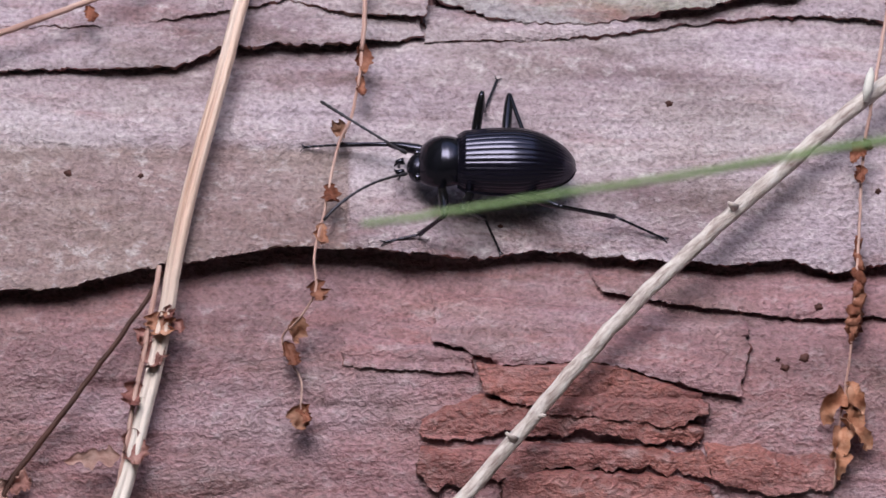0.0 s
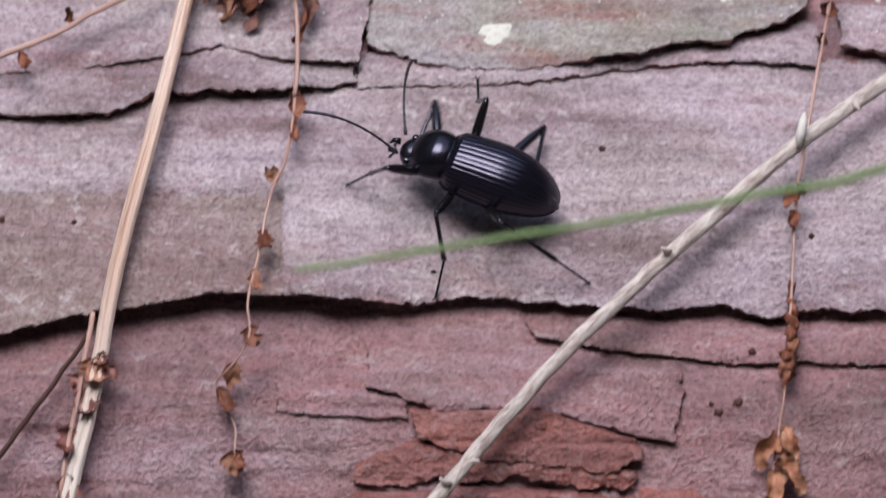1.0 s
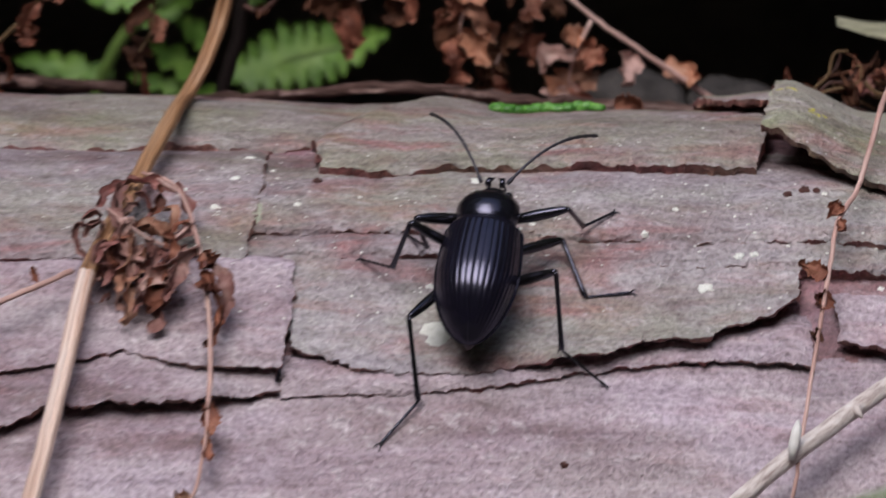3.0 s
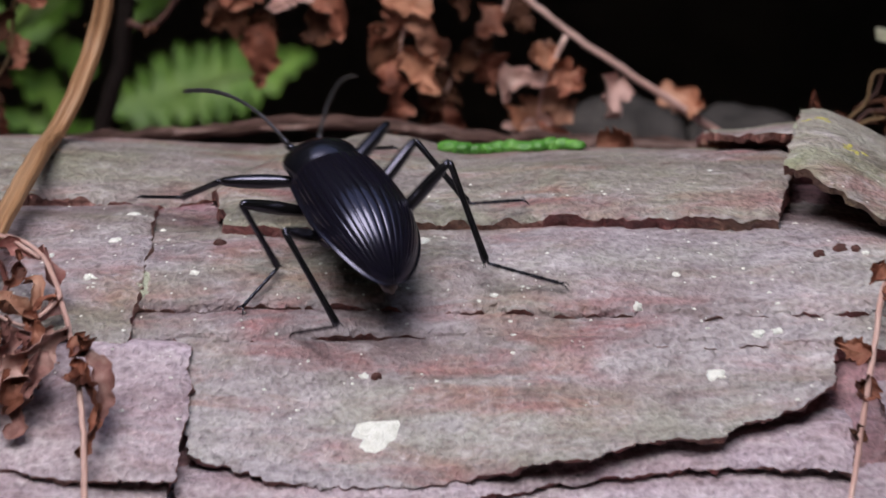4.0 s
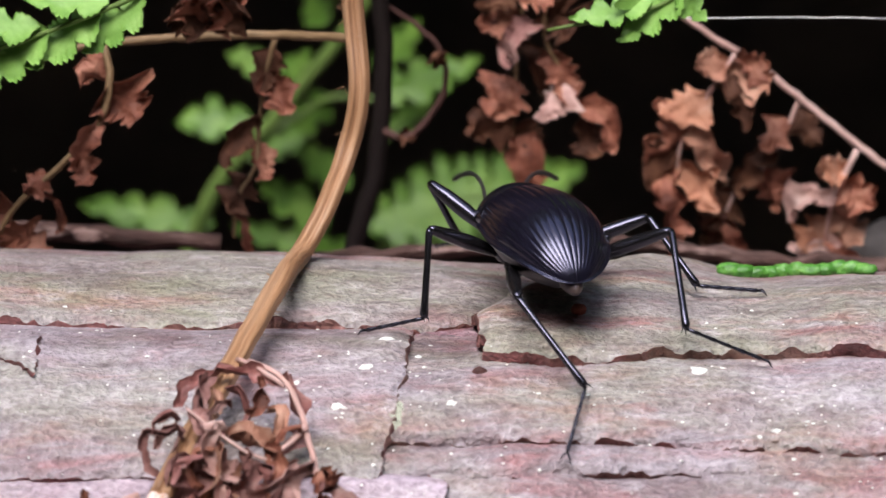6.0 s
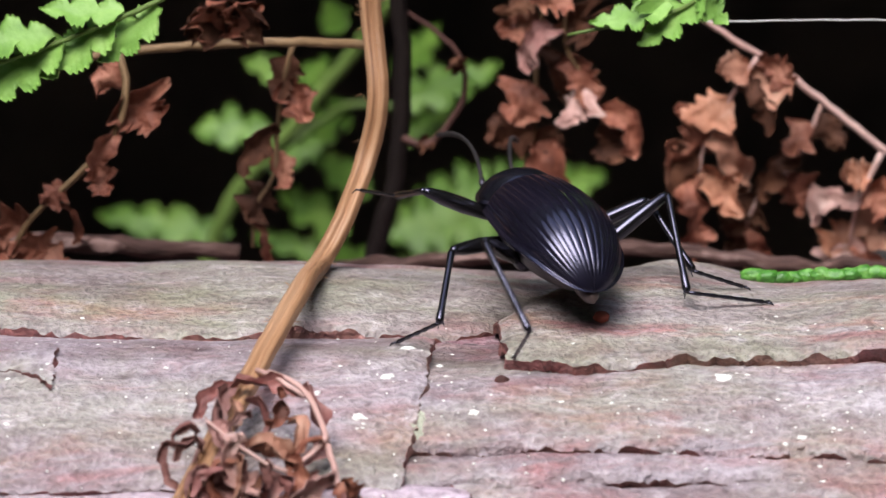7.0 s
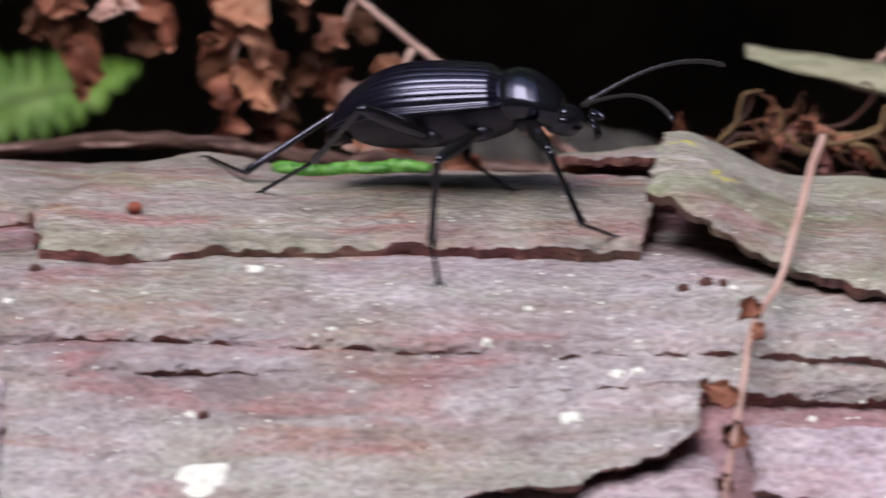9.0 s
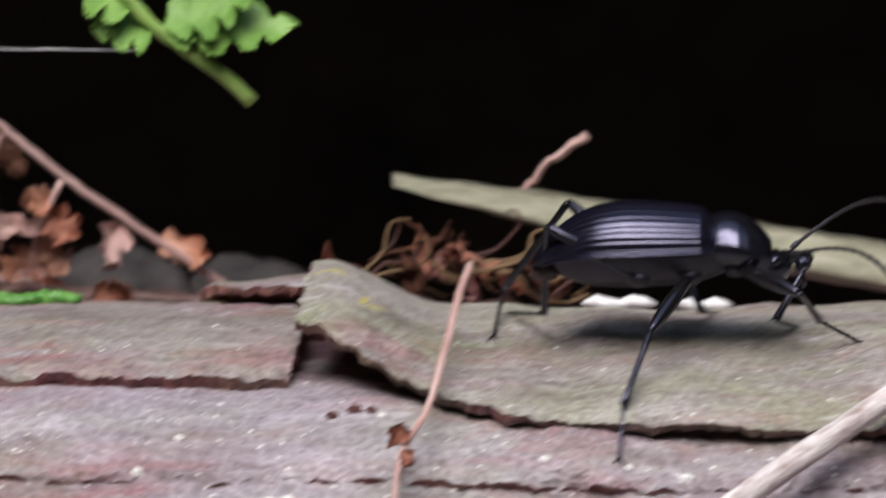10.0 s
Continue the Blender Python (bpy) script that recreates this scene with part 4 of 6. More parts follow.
stalk = thing("fern_stalk", "dry straw-coloured grooved fern stalk lying up over the log", "stalk")
part("lower_stalk", grooved([(-48, -91, 140), (-45, -88.1, 146.2), (-42.1, -82.5, 156.8), (-40.7, -78.7, 162.7), (-38.5, -70.4, 173.6), (-34.5, -57.6, 186.3), (-31.2, -43.9, 197)], 0.92, 0.83, M_STRAW, 1), stalk, "pale lower stalk, whitened towards its foot as if sunlit")
part("upper_stalk", grooved([(-31.2, -43.9, 197), (-26, -31.7, 203.2), (-23.3, -20, 204.6), (-22.1, -8, 202.6), (-20.6, -5, 204.5), (-18.9, 0, 207.6), (-18, 1, 212), (-18.5, 4, 217.1), (-18.8, 5, 224), (-18, 8, 245)], 0.82, 0.72, M_STALK, 2), stalk, "orange-brown upper stalk")
rng = random.Random(77)
for q in range(46):
    u = rng.random()
    base = Vector((-24.6, -26, 204.2)).lerp(Vector((-22, -8, 203)), u) if q < 26 else Vector((-18.6, 1, 209)).lerp(Vector((-18.7, 4.6, 221)), u)
    way = Vector((rng.uniform(-1, 1), rng.uniform(-0.4, 0.1), rng.uniform(-0.5, 0.5))).normalized()
    part("hair", finish("hair", *tube([base + way * 0.7, base + way * rng.uniform(1.1, 1.5) + Vector((0, 0, 0.1))], [0.035, 0.015], 4), M_STALK), stalk)
twig = thing("twig", "bleached grey twig leaning across the bark", "twig")
part("shaft", stem("shaft", spline([(-16, -96, 139.6), (-7.2, -90.3, 147.6), (10, -78.9, 164.9), (28.6, -66.5, 178.9), (37.3, -60.8, 184.8), (52, -51, 192.2), (66.4, -41.4, 198.4), (76.5, -34.7, 203), (92, -24, 210.5)], 2.0, 0.06, 1),
                   [0.82, 0.92], M_TWIG, 14, 0.07, 1), twig)
for foot, way in (((-1.6, -87.2, 153.4), (-0.75, -0.6, 0.9)), ((0.4, -85.3, 155.6), (1.1, -0.5, 0.2)), ((22.4, -71.2, 175.2), (-0.6, -0.7, 0.7)), ((43, -57.6, 188.2), (0.5, -0.8, -0.5))):
    part("stub", finish("stub", *tube([foot, [f + 0.7 * w for f, w in zip(foot, way)], [f + 1.25 * w for f, w in zip(foot, way)]], [0.5, 0.34, 0.16], 8, 0.2, 3), M_TWIG), twig)
rod_thing("grass_blade", "pale green grass blade hanging before the bark", "grass",
          [(-17.2, -218.3, 229.0), (-8.1, -217.7, 230.3), (3.1, -217.0, 232.2), (14.4, -216.4, 234.0), (25.7, -215.7, 236.0), (35.1, -215.1, 237.6), (68.7, -212.9, 241.0), (158.3, -209.5, 215.2), (247.9, -209.5, 2.4)], [0.3, 1.05], M_BLADE)


# ---- ground, and an added shell that darkens the hollow behind ----
def build_ground():
    n = 90
    g = np.concatenate([-np.geomspace(60000, 300, 14), np.linspace(-280, 280, 60), np.geomspace(300, 60000, 14)])
    gx, gy = np.meshgrid(g, g, indexing="ij")
    gz = 70 + 8 * rough(gx / 60, gy / 60, 41, 4) + 30 * rough(gx / 900, gy / 900, 43, 3)
    return thing("ground", "dark damp forest soil", "ground", kind="structure", me=finish("ground", np.stack([gx, gy, gz], -1).reshape(-1, 3).tolist(), grid_faces(len(g), len(g)), M_SOIL))


build_ground()


def build_shade_shell():
    """An added hollow shell with an overhang that shades the space behind the log."""
    xs, a = np.linspace(-700, 700, 90), np.linspace(0, 1, 50)
    gx, ga = np.meshgrid(xs, a, indexing="ij")
    ang = radians(-60) + ga * radians(190)
    r = 150 + 18 * rough(gx / 60, ga * 6, 51, 4)
    y = 150 + r * np.cos(ang) * 0.9 + 0.0004 * gx**2 * -1
    z = 190 + r * np.sin(ang) * 1.0
    return thing("earth_bank", "added soil-coloured shell that shades the dark hollow behind the log", "bank", kind="structure",
                 me=finish("earth_bank", np.stack([gx, y, z], -1).reshape(-1, 3).tolist(), grid_faces(90, 50), M_SOIL))


build_shade_shell()


def build_thicket():
    """Dark woods all round the clearing, with an uneven top."""
    n, m = 120, 14
    verts = []
    for i in range(n):
        a = 2 * math.pi * i / n
        for j in range(m):
            u = j / (m - 1)
            r = 5200 * (1 - 0.25 * u) + 500 * float(rough(3 * math.cos(a) + 5, 3 * math.sin(a) + u * 4, 71, 3))
            low = 1.0 if math.sin(a) > -0.3 else 0.7
            verts.append((r * math.cos(a), r * math.sin(a), -200 + u * (7200 + 1500 * float(rough(2.5 * math.cos(a), 2.5 * math.sin(a) + 9, 73, 3))) * low))
    faces = []
    for i in range(n):
        for j in range(m - 1):
            p, q = i * m + j, ((i + 1) % n) * m + j
            faces.append((p, p + 1, q + 1, q))
    return thing("backdrop", "dark green woods all round the clearing", "woods", kind="structure", me=finish("backdrop", verts, faces, M_WOODS))


M_WOODS = plain("dark_woods", [(0.025, 0.036, 0.018), (0.05, 0.068, 0.034), (0.085, 0.11, 0.055)], 2.5, 1.0, 0.9, 0.1, 0.5, 0.05)
build_thicket()


# ---- leaves ----
def leaf(base, tip, width, facing=(0, -1, 0.25), lobes=5, deep=0.35, crumple=0.0, curl=0.0, cup=0.0, seed=0, mat=None, nu=30, nv=11, thick=0.1, twist=0.0):
    """A lobed leaf blade from base to tip (mm), width mm over all; crumpled and curled when dry."""
    base, tip = Vector(base), Vector(tip)
    run = tip - base
    length = run.length
    d = run.normalized()
    n = Vector(facing)
    n = (n - d * n.dot(d)).normalized()
    side = d.cross(n)
    rng = random.Random(seed)
    px, ph = rng.uniform(0, 50), rng.uniform(-0.06, 0.06)
    front, back = [], []
    for i in range(nu):
        u = i / (nu - 1)
        outline = math.sin(math.pi * min(1, u**0.75 * 0.97 + 0.03)) ** 0.75 * (1 - 0.25 * u)
        for j in range(nv):
            v = 2 * j / (nv - 1) - 1
            wave = 0.5 + 0.5 * math.cos(2 * math.pi * (lobes * (u + 0.035 * float(grain(px + u * 6, 2.0 if v > 0 else 7.0, 25))) + (0.25 if v > 0 else 0) + ph))
            tooth = 0.5 + 0.5 * math.cos(2 * math.pi * (lobes * (3 if crumple > 0.3 else 5) * u + 0.3))
            w = 0.5 * width * outline * (1 - deep * wave ** (1.5 if crumple > 0.3 else 3.5) - (0.3 if crumple > 0.3 else 0.3) * deep * tooth) * (1 + 0.16 * float(grain(px + u * 4, 4.0 if v > 0 else 8.0, 26)))
            if crumple > 0.3:
                w *= 1 + 0.55 * float(grain(px + u * 5.5, 3.0 if v > 0 else 9.0, 21)) + 0.3 * float(grain(px + u * 15, 3.0 if v > 0 else 9.0, 22))
            along = length * (u + 0.1 * abs(v) * outline * deep * 1.5)
            across = w * v
            lift = cup * width * 0.5 * (v * v - 0.3) + crumple * width * 0.32 * (grain(px + u * 3.1, v * 1.7 + px, 5) + 0.55 * grain(px + u * 8, v * 3.6, 9) * abs(v)) * (0.3 + u)
            a = curl * u * u
            bend = d * (along * (math.cos(a) * 0.6 + 0.4)) + n * (length * math.sin(a) * 0.45 * u)
            tw = twist * u
            s2 = side * math.cos(tw) + n * math.sin(tw)
            n2 = n * math.cos(tw) - side * math.sin(tw)
            p = base + bend + s2 * across + n2 * float(lift)
            front.append(p)
            back.append(p - n2 * thick)
    f = grid_faces(nu, nv)
    m = nu * nv
    faces = f + [tuple(m + k for k in reversed(q)) for q in f]
    rim = [j for j in range(nv)] + [i * nv + nv - 1 for i in range(1, nu)] + [(nu - 1) * nv + j for j in range(nv - 2, -1, -1)] + [i * nv for i in range(nu - 2, 0, -1)]
    faces += [(rim[k], rim[(k + 1) % len(rim)], m + rim[(k + 1) % len(rim)], m + rim[k]) for k in range(len(rim))]
    return finish("leaflet", front + back, faces, mat)


M_LIGHTGREEN = plain("pale_fern_green", [(0.1, 0.22, 0.036), (0.17, 0.33, 0.065), (0.27, 0.45, 0.125)], 300, 1.0, 0.5, 0.35, 0.4, 0.0003, vary=0.15)


def green(base, tip, width, seed, lobes=6, facing=(0.1, -0.8, 0.6), mat=None):
    return leaf(base, tip, width * 1.1, facing, lobes, 0.5, 0.1, 0.15, 0.08, seed, mat or M_GREEN, 72, 13, 0.12)


def pale(base, tip, width, seed, lobes=3):
    return green(base, tip, width, seed, lobes, (0.05, -0.55, 0.85), M_LIGHTGREEN)


def dry(base, tip, width, seed, facing=(0.2, -0.9, 0.3), curl=0.9, crumple=0.75, lobes=3, mat=None):
    return leaf(base, tip, width * 1.4, facing, lobes, 0.22, crumple, curl, 0.35, seed, mat or M_DRY, 30, 13, 0.12, 0.8 * random.Random(seed).uniform(-1, 1))


def stem_mesh(points, radii, mat, seed=1, step=0.8, jitter=0.03, sides=8):
    return stem("stem", spline(points, step, jitter, seed), radii, mat, sides, 0.08, seed)


def sprig(name, label, category, stems, leaves, stem_mat):
    """A plant of stems [(points, radii)] and leaflet meshes."""
    ob = thing(name, label, category)
    for k, (pts, radii) in enumerate(stems):
        part("stem", stem_mesh(pts, radii, stem_mat, k + 3), ob)
    for me in leaves:
        part("leaflet", me, ob)
    return ob


M_RUST = plain("rust_stem", [(0.1, 0.058, 0.028), (0.19, 0.12, 0.062), (0.29, 0.195, 0.115)], 500, 0.3, 0.65, rod=True)
M_PINK = plain("pinkish_stem", [(0.36, 0.2, 0.175), (0.52, 0.33, 0.3), (0.66, 0.48, 0.44)], 500, 0.3, 0.6, rod=True)
M_LIVE = plain("live_stem", [(0.07, 0.12, 0.025), (0.13, 0.2, 0.05)], 400, 0.3, 0.5, rod=True)
M_LIGHTSTEM = plain("pale_live_stem", [(0.2, 0.33, 0.07), (0.36, 0.52, 0.16)], 400, 0.3, 0.5, rod=True)
# darker copy of the dry fern: shade among leaflets is put into its colour
M_SHADY = plain("dark_shaded_fern", [(0.035, 0.013, 0.008), (0.09, 0.035, 0.02), (0.16, 0.07, 0.04)], 350, 1.0, 0.75, 0.2, 0.6, 0.0004, vary=0.4)
M_TAN = plain("tawny_dry_fern", [(0.21, 0.085, 0.054), (0.41, 0.2, 0.138), (0.57, 0.36, 0.27)], 400, 1.0, 0.65, 0.3, 0.6, 0.0003, vary=0.3)
M_PINKLEAF = plain("pinkish_dry_fern", [(0.3, 0.14, 0.12), (0.5, 0.3, 0.27), (0.66, 0.48, 0.44)], 400, 1.0, 0.6, 0.35, 0.6, 0.0003, vary=0.3)
M_ORANGE = plain("orange_dry_fern", [(0.28, 0.1, 0.06), (0.46, 0.21, 0.13), (0.6, 0.36, 0.27)], 400, 1.0, 0.65, 0.3, 0.6, 0.0003, vary=0.2)
M_MAUVELEAF = plain("mauve_dry_fern", [(0.16, 0.06, 0.055), (0.33, 0.16, 0.145), (0.5, 0.32, 0.29)], 400, 1.0, 0.65, 0.3, 0.6, 0.0003, vary=0.4)
M_PLUM = plain("plum_dry_fern", [(0.12, 0.04, 0.038), (0.28, 0.11, 0.1), (0.46, 0.26, 0.24)], 400, 1.0, 0.55, 0.4, 0.6, 0.0003, vary=0.3)
M_LICHEN = plain("white_lichen", [(0.66, 0.67, 0.63), (0.84, 0.85, 0.82), (0.9, 0.91, 0.89)], 1500, 1.0, 0.9, 0.1, 0.9, 0.0003)
M_PALEGREEN = plain("green_lichen", [(0.36, 0.36, 0.3), (0.42, 0.435, 0.35), (0.48, 0.5, 0.4)], 900, 1.0, 0.95, 0.1, 0.9, 0.0003)
M_YELLOW = plain("yellow_lichen", [(0.4, 0.36, 0.1), (0.55, 0.5, 0.14)], 900, 1.0, 0.95, 0.1, 0.9, 0.0003)
M_MOSS = plain("bright_moss", [(0.025, 0.1, 0.013), (0.065, 0.22, 0.028), (0.18, 0.4, 0.085)], 900, 1.0, 0.35, 0.5, 0.5, 0.0003)
M_STRIP = plain("pale_strip", [(0.19, 0.185, 0.125), (0.3, 0.29, 0.21), (0.41, 0.39, 0.3)], 500, 0.4, 0.75, 0.3, 0.6, 0.0004, axis=0)
M_BLACKSTALK = plain("black_wet_stalk", [(0.006, 0.004, 0.004), (0.016, 0.011, 0.01)], 700, 0.1, 0.5, rod=True)
M_STONE = plain("dark_stone", [(0.018, 0.016, 0.016), (0.035, 0.03, 0.03), (0.06, 0.052, 0.05)], 250, 1.0, 0.8, 0.3, 0.7, 0.0006)
M_STICK = plain("flaky_dead_stick", [(0.035, 0.02, 0.017), (0.1, 0.055, 0.048), (0.22, 0.14, 0.125)], 700, 0.3, 0.8, 0.2, 0.9, 0.0006, rod=True)
M_GRUB = plain("dark_grain", [(0.05, 0.02, 0.018), (0.11, 0.045, 0.04)], 900, 1.0, 0.7)
M_RED = plain("red_grain", [(0.2, 0.045, 0.03), (0.32, 0.09, 0.06)], 900, 1.0, 0.7)
M_WHITE = plain("white_flake", [(0.7, 0.69, 0.68), (0.85, 0.84, 0.84)], 600, 1.0, 0.5, 0.4)
M_SILK = plain("silk", [(0.7, 0.7, 0.7), (0.85, 0.85, 0.85)], 900, 1.0, 0.3)

def ribbon(points, width, mat, seed, turn=0.0, spin=2.0):
    """A thin curled band of dead leaf along points (mm), with torn margins."""
    pts = spline(points, 0.35, 0.06, seed)
    n, nv = len(pts), 7
    rng = random.Random(seed)
    px, front, back = rng.uniform(0, 40), [], []
    up = Vector((0.2, -0.7, 0.6))
    for i, p in enumerate(pts):
        u = i / (n - 1)
        d = (pts[min(i + 1, n - 1)] - pts[max(i - 1, 0)]).normalized()
        a = (up - d * up.dot(d)).normalized()
        up = a
        b = d.cross(a)
        w = turn + spin * float(grain(px + u * 2.2, 1.0, 3))
        side, n2 = b * math.cos(w) + a * math.sin(w), a * math.cos(w) - b * math.sin(w)
        wide = width * (0.25 + 0.75 * math.sin(math.pi * min(1.0, 0.06 + u * 0.92)) ** 0.6)
        for j in range(nv):
            v = 2 * j / (nv - 1) - 1
            torn = max(0.12, 0.95 + 0.75 * float(grain(px + u * n * 0.22, 3.0 if v > 0 else 9.0, 21)) + 0.55 * float(grain(px + u * n * 0.6, 3.0 if v > 0 else 9.0, 22)))
            q = p + side * (0.5 * wide * v * torn) + n2 * (wide * (0.38 * v * v + 0.3 * float(grain(px + u * n * 0.3, v * 2, 8))))
            front.append(q)
            back.append(q - n2 * 0.08)
    f = grid_faces(n, nv)
    m = n * nv
    faces = f + [tuple(m + k for k in reversed(q)) for q in f]
    rim = list(range(nv)) + [i * nv + nv - 1 for i in range(1, n)] + [(n - 1) * nv + j for j in range(nv - 2, -1, -1)] + [i * nv for i in range(n - 2, 0, -1)]
    faces += [(rim[k], rim[(k + 1) % len(rim)], m + rim[(k + 1) % len(rim)], m + rim[k]) for k in range(len(rim))]
    return finish("leaflet", front + back, faces, mat)


# the crumpled frond that hangs on the stalk, and the long stem below it
crumpled = [ribbon(p, 0.85 * w, m, 100 + k, t, q) for k, (p, w, m, t, q) in enumerate([
    ([(-30.1, -37, 201.2), (-29.6, -36.4, 202.6), (-28.2, -35.6, 202.9), (-26.3, -35.6, 203.5), (-24.3, -36, 203.2), (-22.5, -36.5, 202.6)], 1.3, M_PLUM, 0.6, 0.8),
    ([(-22.6, -36, 203.2), (-21.9, -37, 202), (-21.6, -37.6, 200.6), (-21.4, -38, 199.6), (-22.8, -39, 198.8)], 1.9, M_PLUM, 1.2, 0.6),
    ([(-27.9, -36.6, 203.4), (-28.6, -38, 202.4), (-28.6, -39.6, 201.2), (-27.6, -40.6, 200)], 1.6, M_MAUVELEAF, 0.9, 1.2),
    ([(-29.4, -40, 202.2), (-28, -41.6, 200.4), (-28.2, -42.4, 198.6), (-29.6, -43, 197.2), (-30.6, -43, 196.6)], 2.4, M_MAUVELEAF, 0.2, 1.2),
    ([(-30.2, -40.4, 201), (-30.8, -41, 200.8), (-32.3, -41, 201), (-32.5, -41.4, 199.8), (-32.2, -41.6, 198.7), (-31.2, -42, 197.4)], 0.8, M_MAUVELEAF, 0.8, 1.4),
    ([(-27.6, -41.8, 200.6), (-26.9, -43, 199), (-27.4, -43.8, 197.2), (-28.4, -44.6, 195.4)], 2.3, M_TAN, 0.1, 1.2),
    ([(-26.6, -41.2, 200.8), (-25.2, -41.4, 200.6), (-24, -41.6, 200.2), (-23, -41, 199.6)], 2.1, M_TAN, 0.2, 0.9),
    ([(-25.4, -42, 199.6), (-24.8, -43, 198.2), (-25, -44, 196.4), (-25.8, -45.4, 194.6)], 2.3, M_MAUVELEAF, 0.3, 1.2),
    ([(-23.6, -41.6, 200.2), (-23, -42.6, 198.6), (-23.2, -43.6, 197), (-22.6, -44.6, 195.6)], 1.8, M_DRY, 0.5, 1.5),
    ([(-23.8, -38, 201.4), (-22.9, -39, 201.6), (-22.7, -39.8, 200.4), (-23.6, -40, 199.6), (-24.4, -39.6, 200)], 1.2, M_TAN, 0.6, 1.5),
    ([(-26.6, -37, 202.6), (-25.6, -38, 202.4), (-25.2, -38.8, 201), (-25.8, -39.6, 200.2), (-26.8, -39.4, 200.8)], 1.1, M_PLUM, 0.9, 1.8),
    ([(-27.6, -37.6, 202.8), (-27.0, -38.6, 202.2), (-27.4, -39.6, 201.4)], 1.0, M_TAN, 0.2, 1.0),
    ([(-29.4, -42, 199.8), (-30, -43, 198.4), (-29.2, -43.6, 197.4), (-29.6, -44.6, 195.8)], 1.5, M_PLUM, 0.6, 1.6),
    ([(-26.2, -43.6, 198), (-26.6, -44.4, 196.6), (-26, -45.4, 195.2), (-26.8, -46, 193.6)], 1.3, M_PLUM, 0.9, 1.6),
    ([(-24.2, -42.6, 198.8), (-23.6, -43.4, 198.2), (-23.2, -44, 196.8), (-24, -44.8, 195.6)], 1.3, M_PLUM, 0.4, 1.6),
    ([(-24.4, -36.6, 203.4), (-24.2, -37.4, 202.4), (-24.6, -38.4, 201.6), (-25.2, -39, 201.8)], 0.9, M_DRY, 1.0, 1.4),
    ([(-27.8, -44, 196.6), (-27, -45, 195.2), (-27.2, -46, 193.8), (-28, -46.6, 192.8)], 1.9, M_TAN, 0.3, 1.2),
    ([(-24.8, -44.8, 195.8), (-24, -45.8, 194.6), (-24.4, -46.8, 193), (-25, -47.4, 192)], 1.8, M_MAUVELEAF, 0.5, 1.4)])]
rng = random.Random(7)
for k in range(34):
    x, y, z = rng.uniform(-31, -22), -41.5 + rng.uniform(-2.2, 2.2), rng.uniform(194.5, 202.6)
    if (x + 23.9) ** 2 + (z - 201.3) ** 2 < 2.2 or (x + 31.5) ** 2 + (z - 199.8) ** 2 < 1.6:
        continue
    a, r, pts = rng.uniform(0, 6.28), rng.uniform(0.5, 1.2), []
    for q in range(5):
        pts.append((x + r * math.cos(a + q), y - 0.25 * q + 0.5 * math.sin(a), z + r * math.sin(a + q) - 0.3 * q))
    crumpled.append(ribbon(pts, rng.uniform(0.5, 1.1), (M_DRY, M_PINKLEAF, M_MAUVELEAF, M_PLUM, M_PINKLEAF)[k % 5], 160 + k, rng.uniform(0, 1.5), 1.6))
sprig("dry_frond", "crumpled brown dead fern frond hanging on a stalk", "dead fern",
      [([(-25.2, -33.4, 203.4), (-23.8, -35, 203.4), (-22.4, -36.6, 202.9), (-21.5, -38.4, 201.8), (-20.9, -40.6, 200.6), (-20.3, -43.3, 199), (-19.4, -48.5, 195.5), (-19.1, -53.6, 190.5), (-19.4, -56.4, 187.6)], [0.2, 0.28]),
       ([(-29.3, -40.6, 202.4), (-27.3, -42.2, 201.3), (-25.1, -42.8, 200), (-23.3, -42.4, 199.2)], [0.12, 0.16]),
       ([(-20.9, -40.6, 201.2), (-22, -41.4, 200.2), (-23.3, -42, 199.4)], [0.24, 0.14]),
       ([(-26, -33, 203.4), (-24.4, -35.6, 203.6), (-22.6, -37, 202.8)], [0.2, 0.16])],
      crumpled + [dry((-20, -44.5, 199.2), (-17.8, -46.5, 197.6), 1.8, 142, curl=1.8), dry((-19.7, -46.2, 198), (-18.6, -50, 195), 1.6, 143, curl=1.6),
                  dry((-19.4, -46, 197.8), (-20.7, -48.8, 195.3), 1.3, 144, curl=1.4),
                  ribbon([(-20.4, -43, 199.4), (-22.6, -45, 198.4), (-24.6, -46, 197.6), (-26, -46.4, 196.2)], 1.7, M_PINKLEAF, 145, 0.2, 0.8),
                  ribbon([(-24, -45.4, 198), (-24.6, -46.6, 196), (-25.4, -47.2, 194)], 1.9, M_DRY, 146, 0.3, 1.0), ribbon([(-22.4, -45.2, 198.4), (-22.8, -46.4, 196.6), (-23.8, -47, 195.4)], 1.4, M_MAUVELEAF, 147, 0.5, 1.0),
                  ribbon([(-19.8, -45.2, 198.6), (-18.2, -46.6, 197.4), (-17.6, -47.4, 195.4), (-18.4, -48.6, 193.4)], 1.5, M_MAUVELEAF, 148, 0.4, 1.2),
                  ribbon([(-19.4, -47, 197), (-18.4, -48.4, 195), (-18.8, -50, 193), (-19.8, -50.8, 192)], 1.3, M_DRY, 149, 0.8, 1.2)], M_PINK)
vine = [(-19.4, -56.4, 187.4), (-19.6, -58.5, 185), (-20.4, -62, 181.5), (-21.7, -63.6, 179.2), (-23.1, -70.4, 173.8), (-24.1, -75.4, 170.3), (-23.9, -78.2, 167.2), (-25.7, -78.8, 164), (-27.5, -78.2, 161.8),
        (-26.9, -79.6, 159.7), (-25.3, -81, 157.5), (-25.5, -83.2, 153.6)]
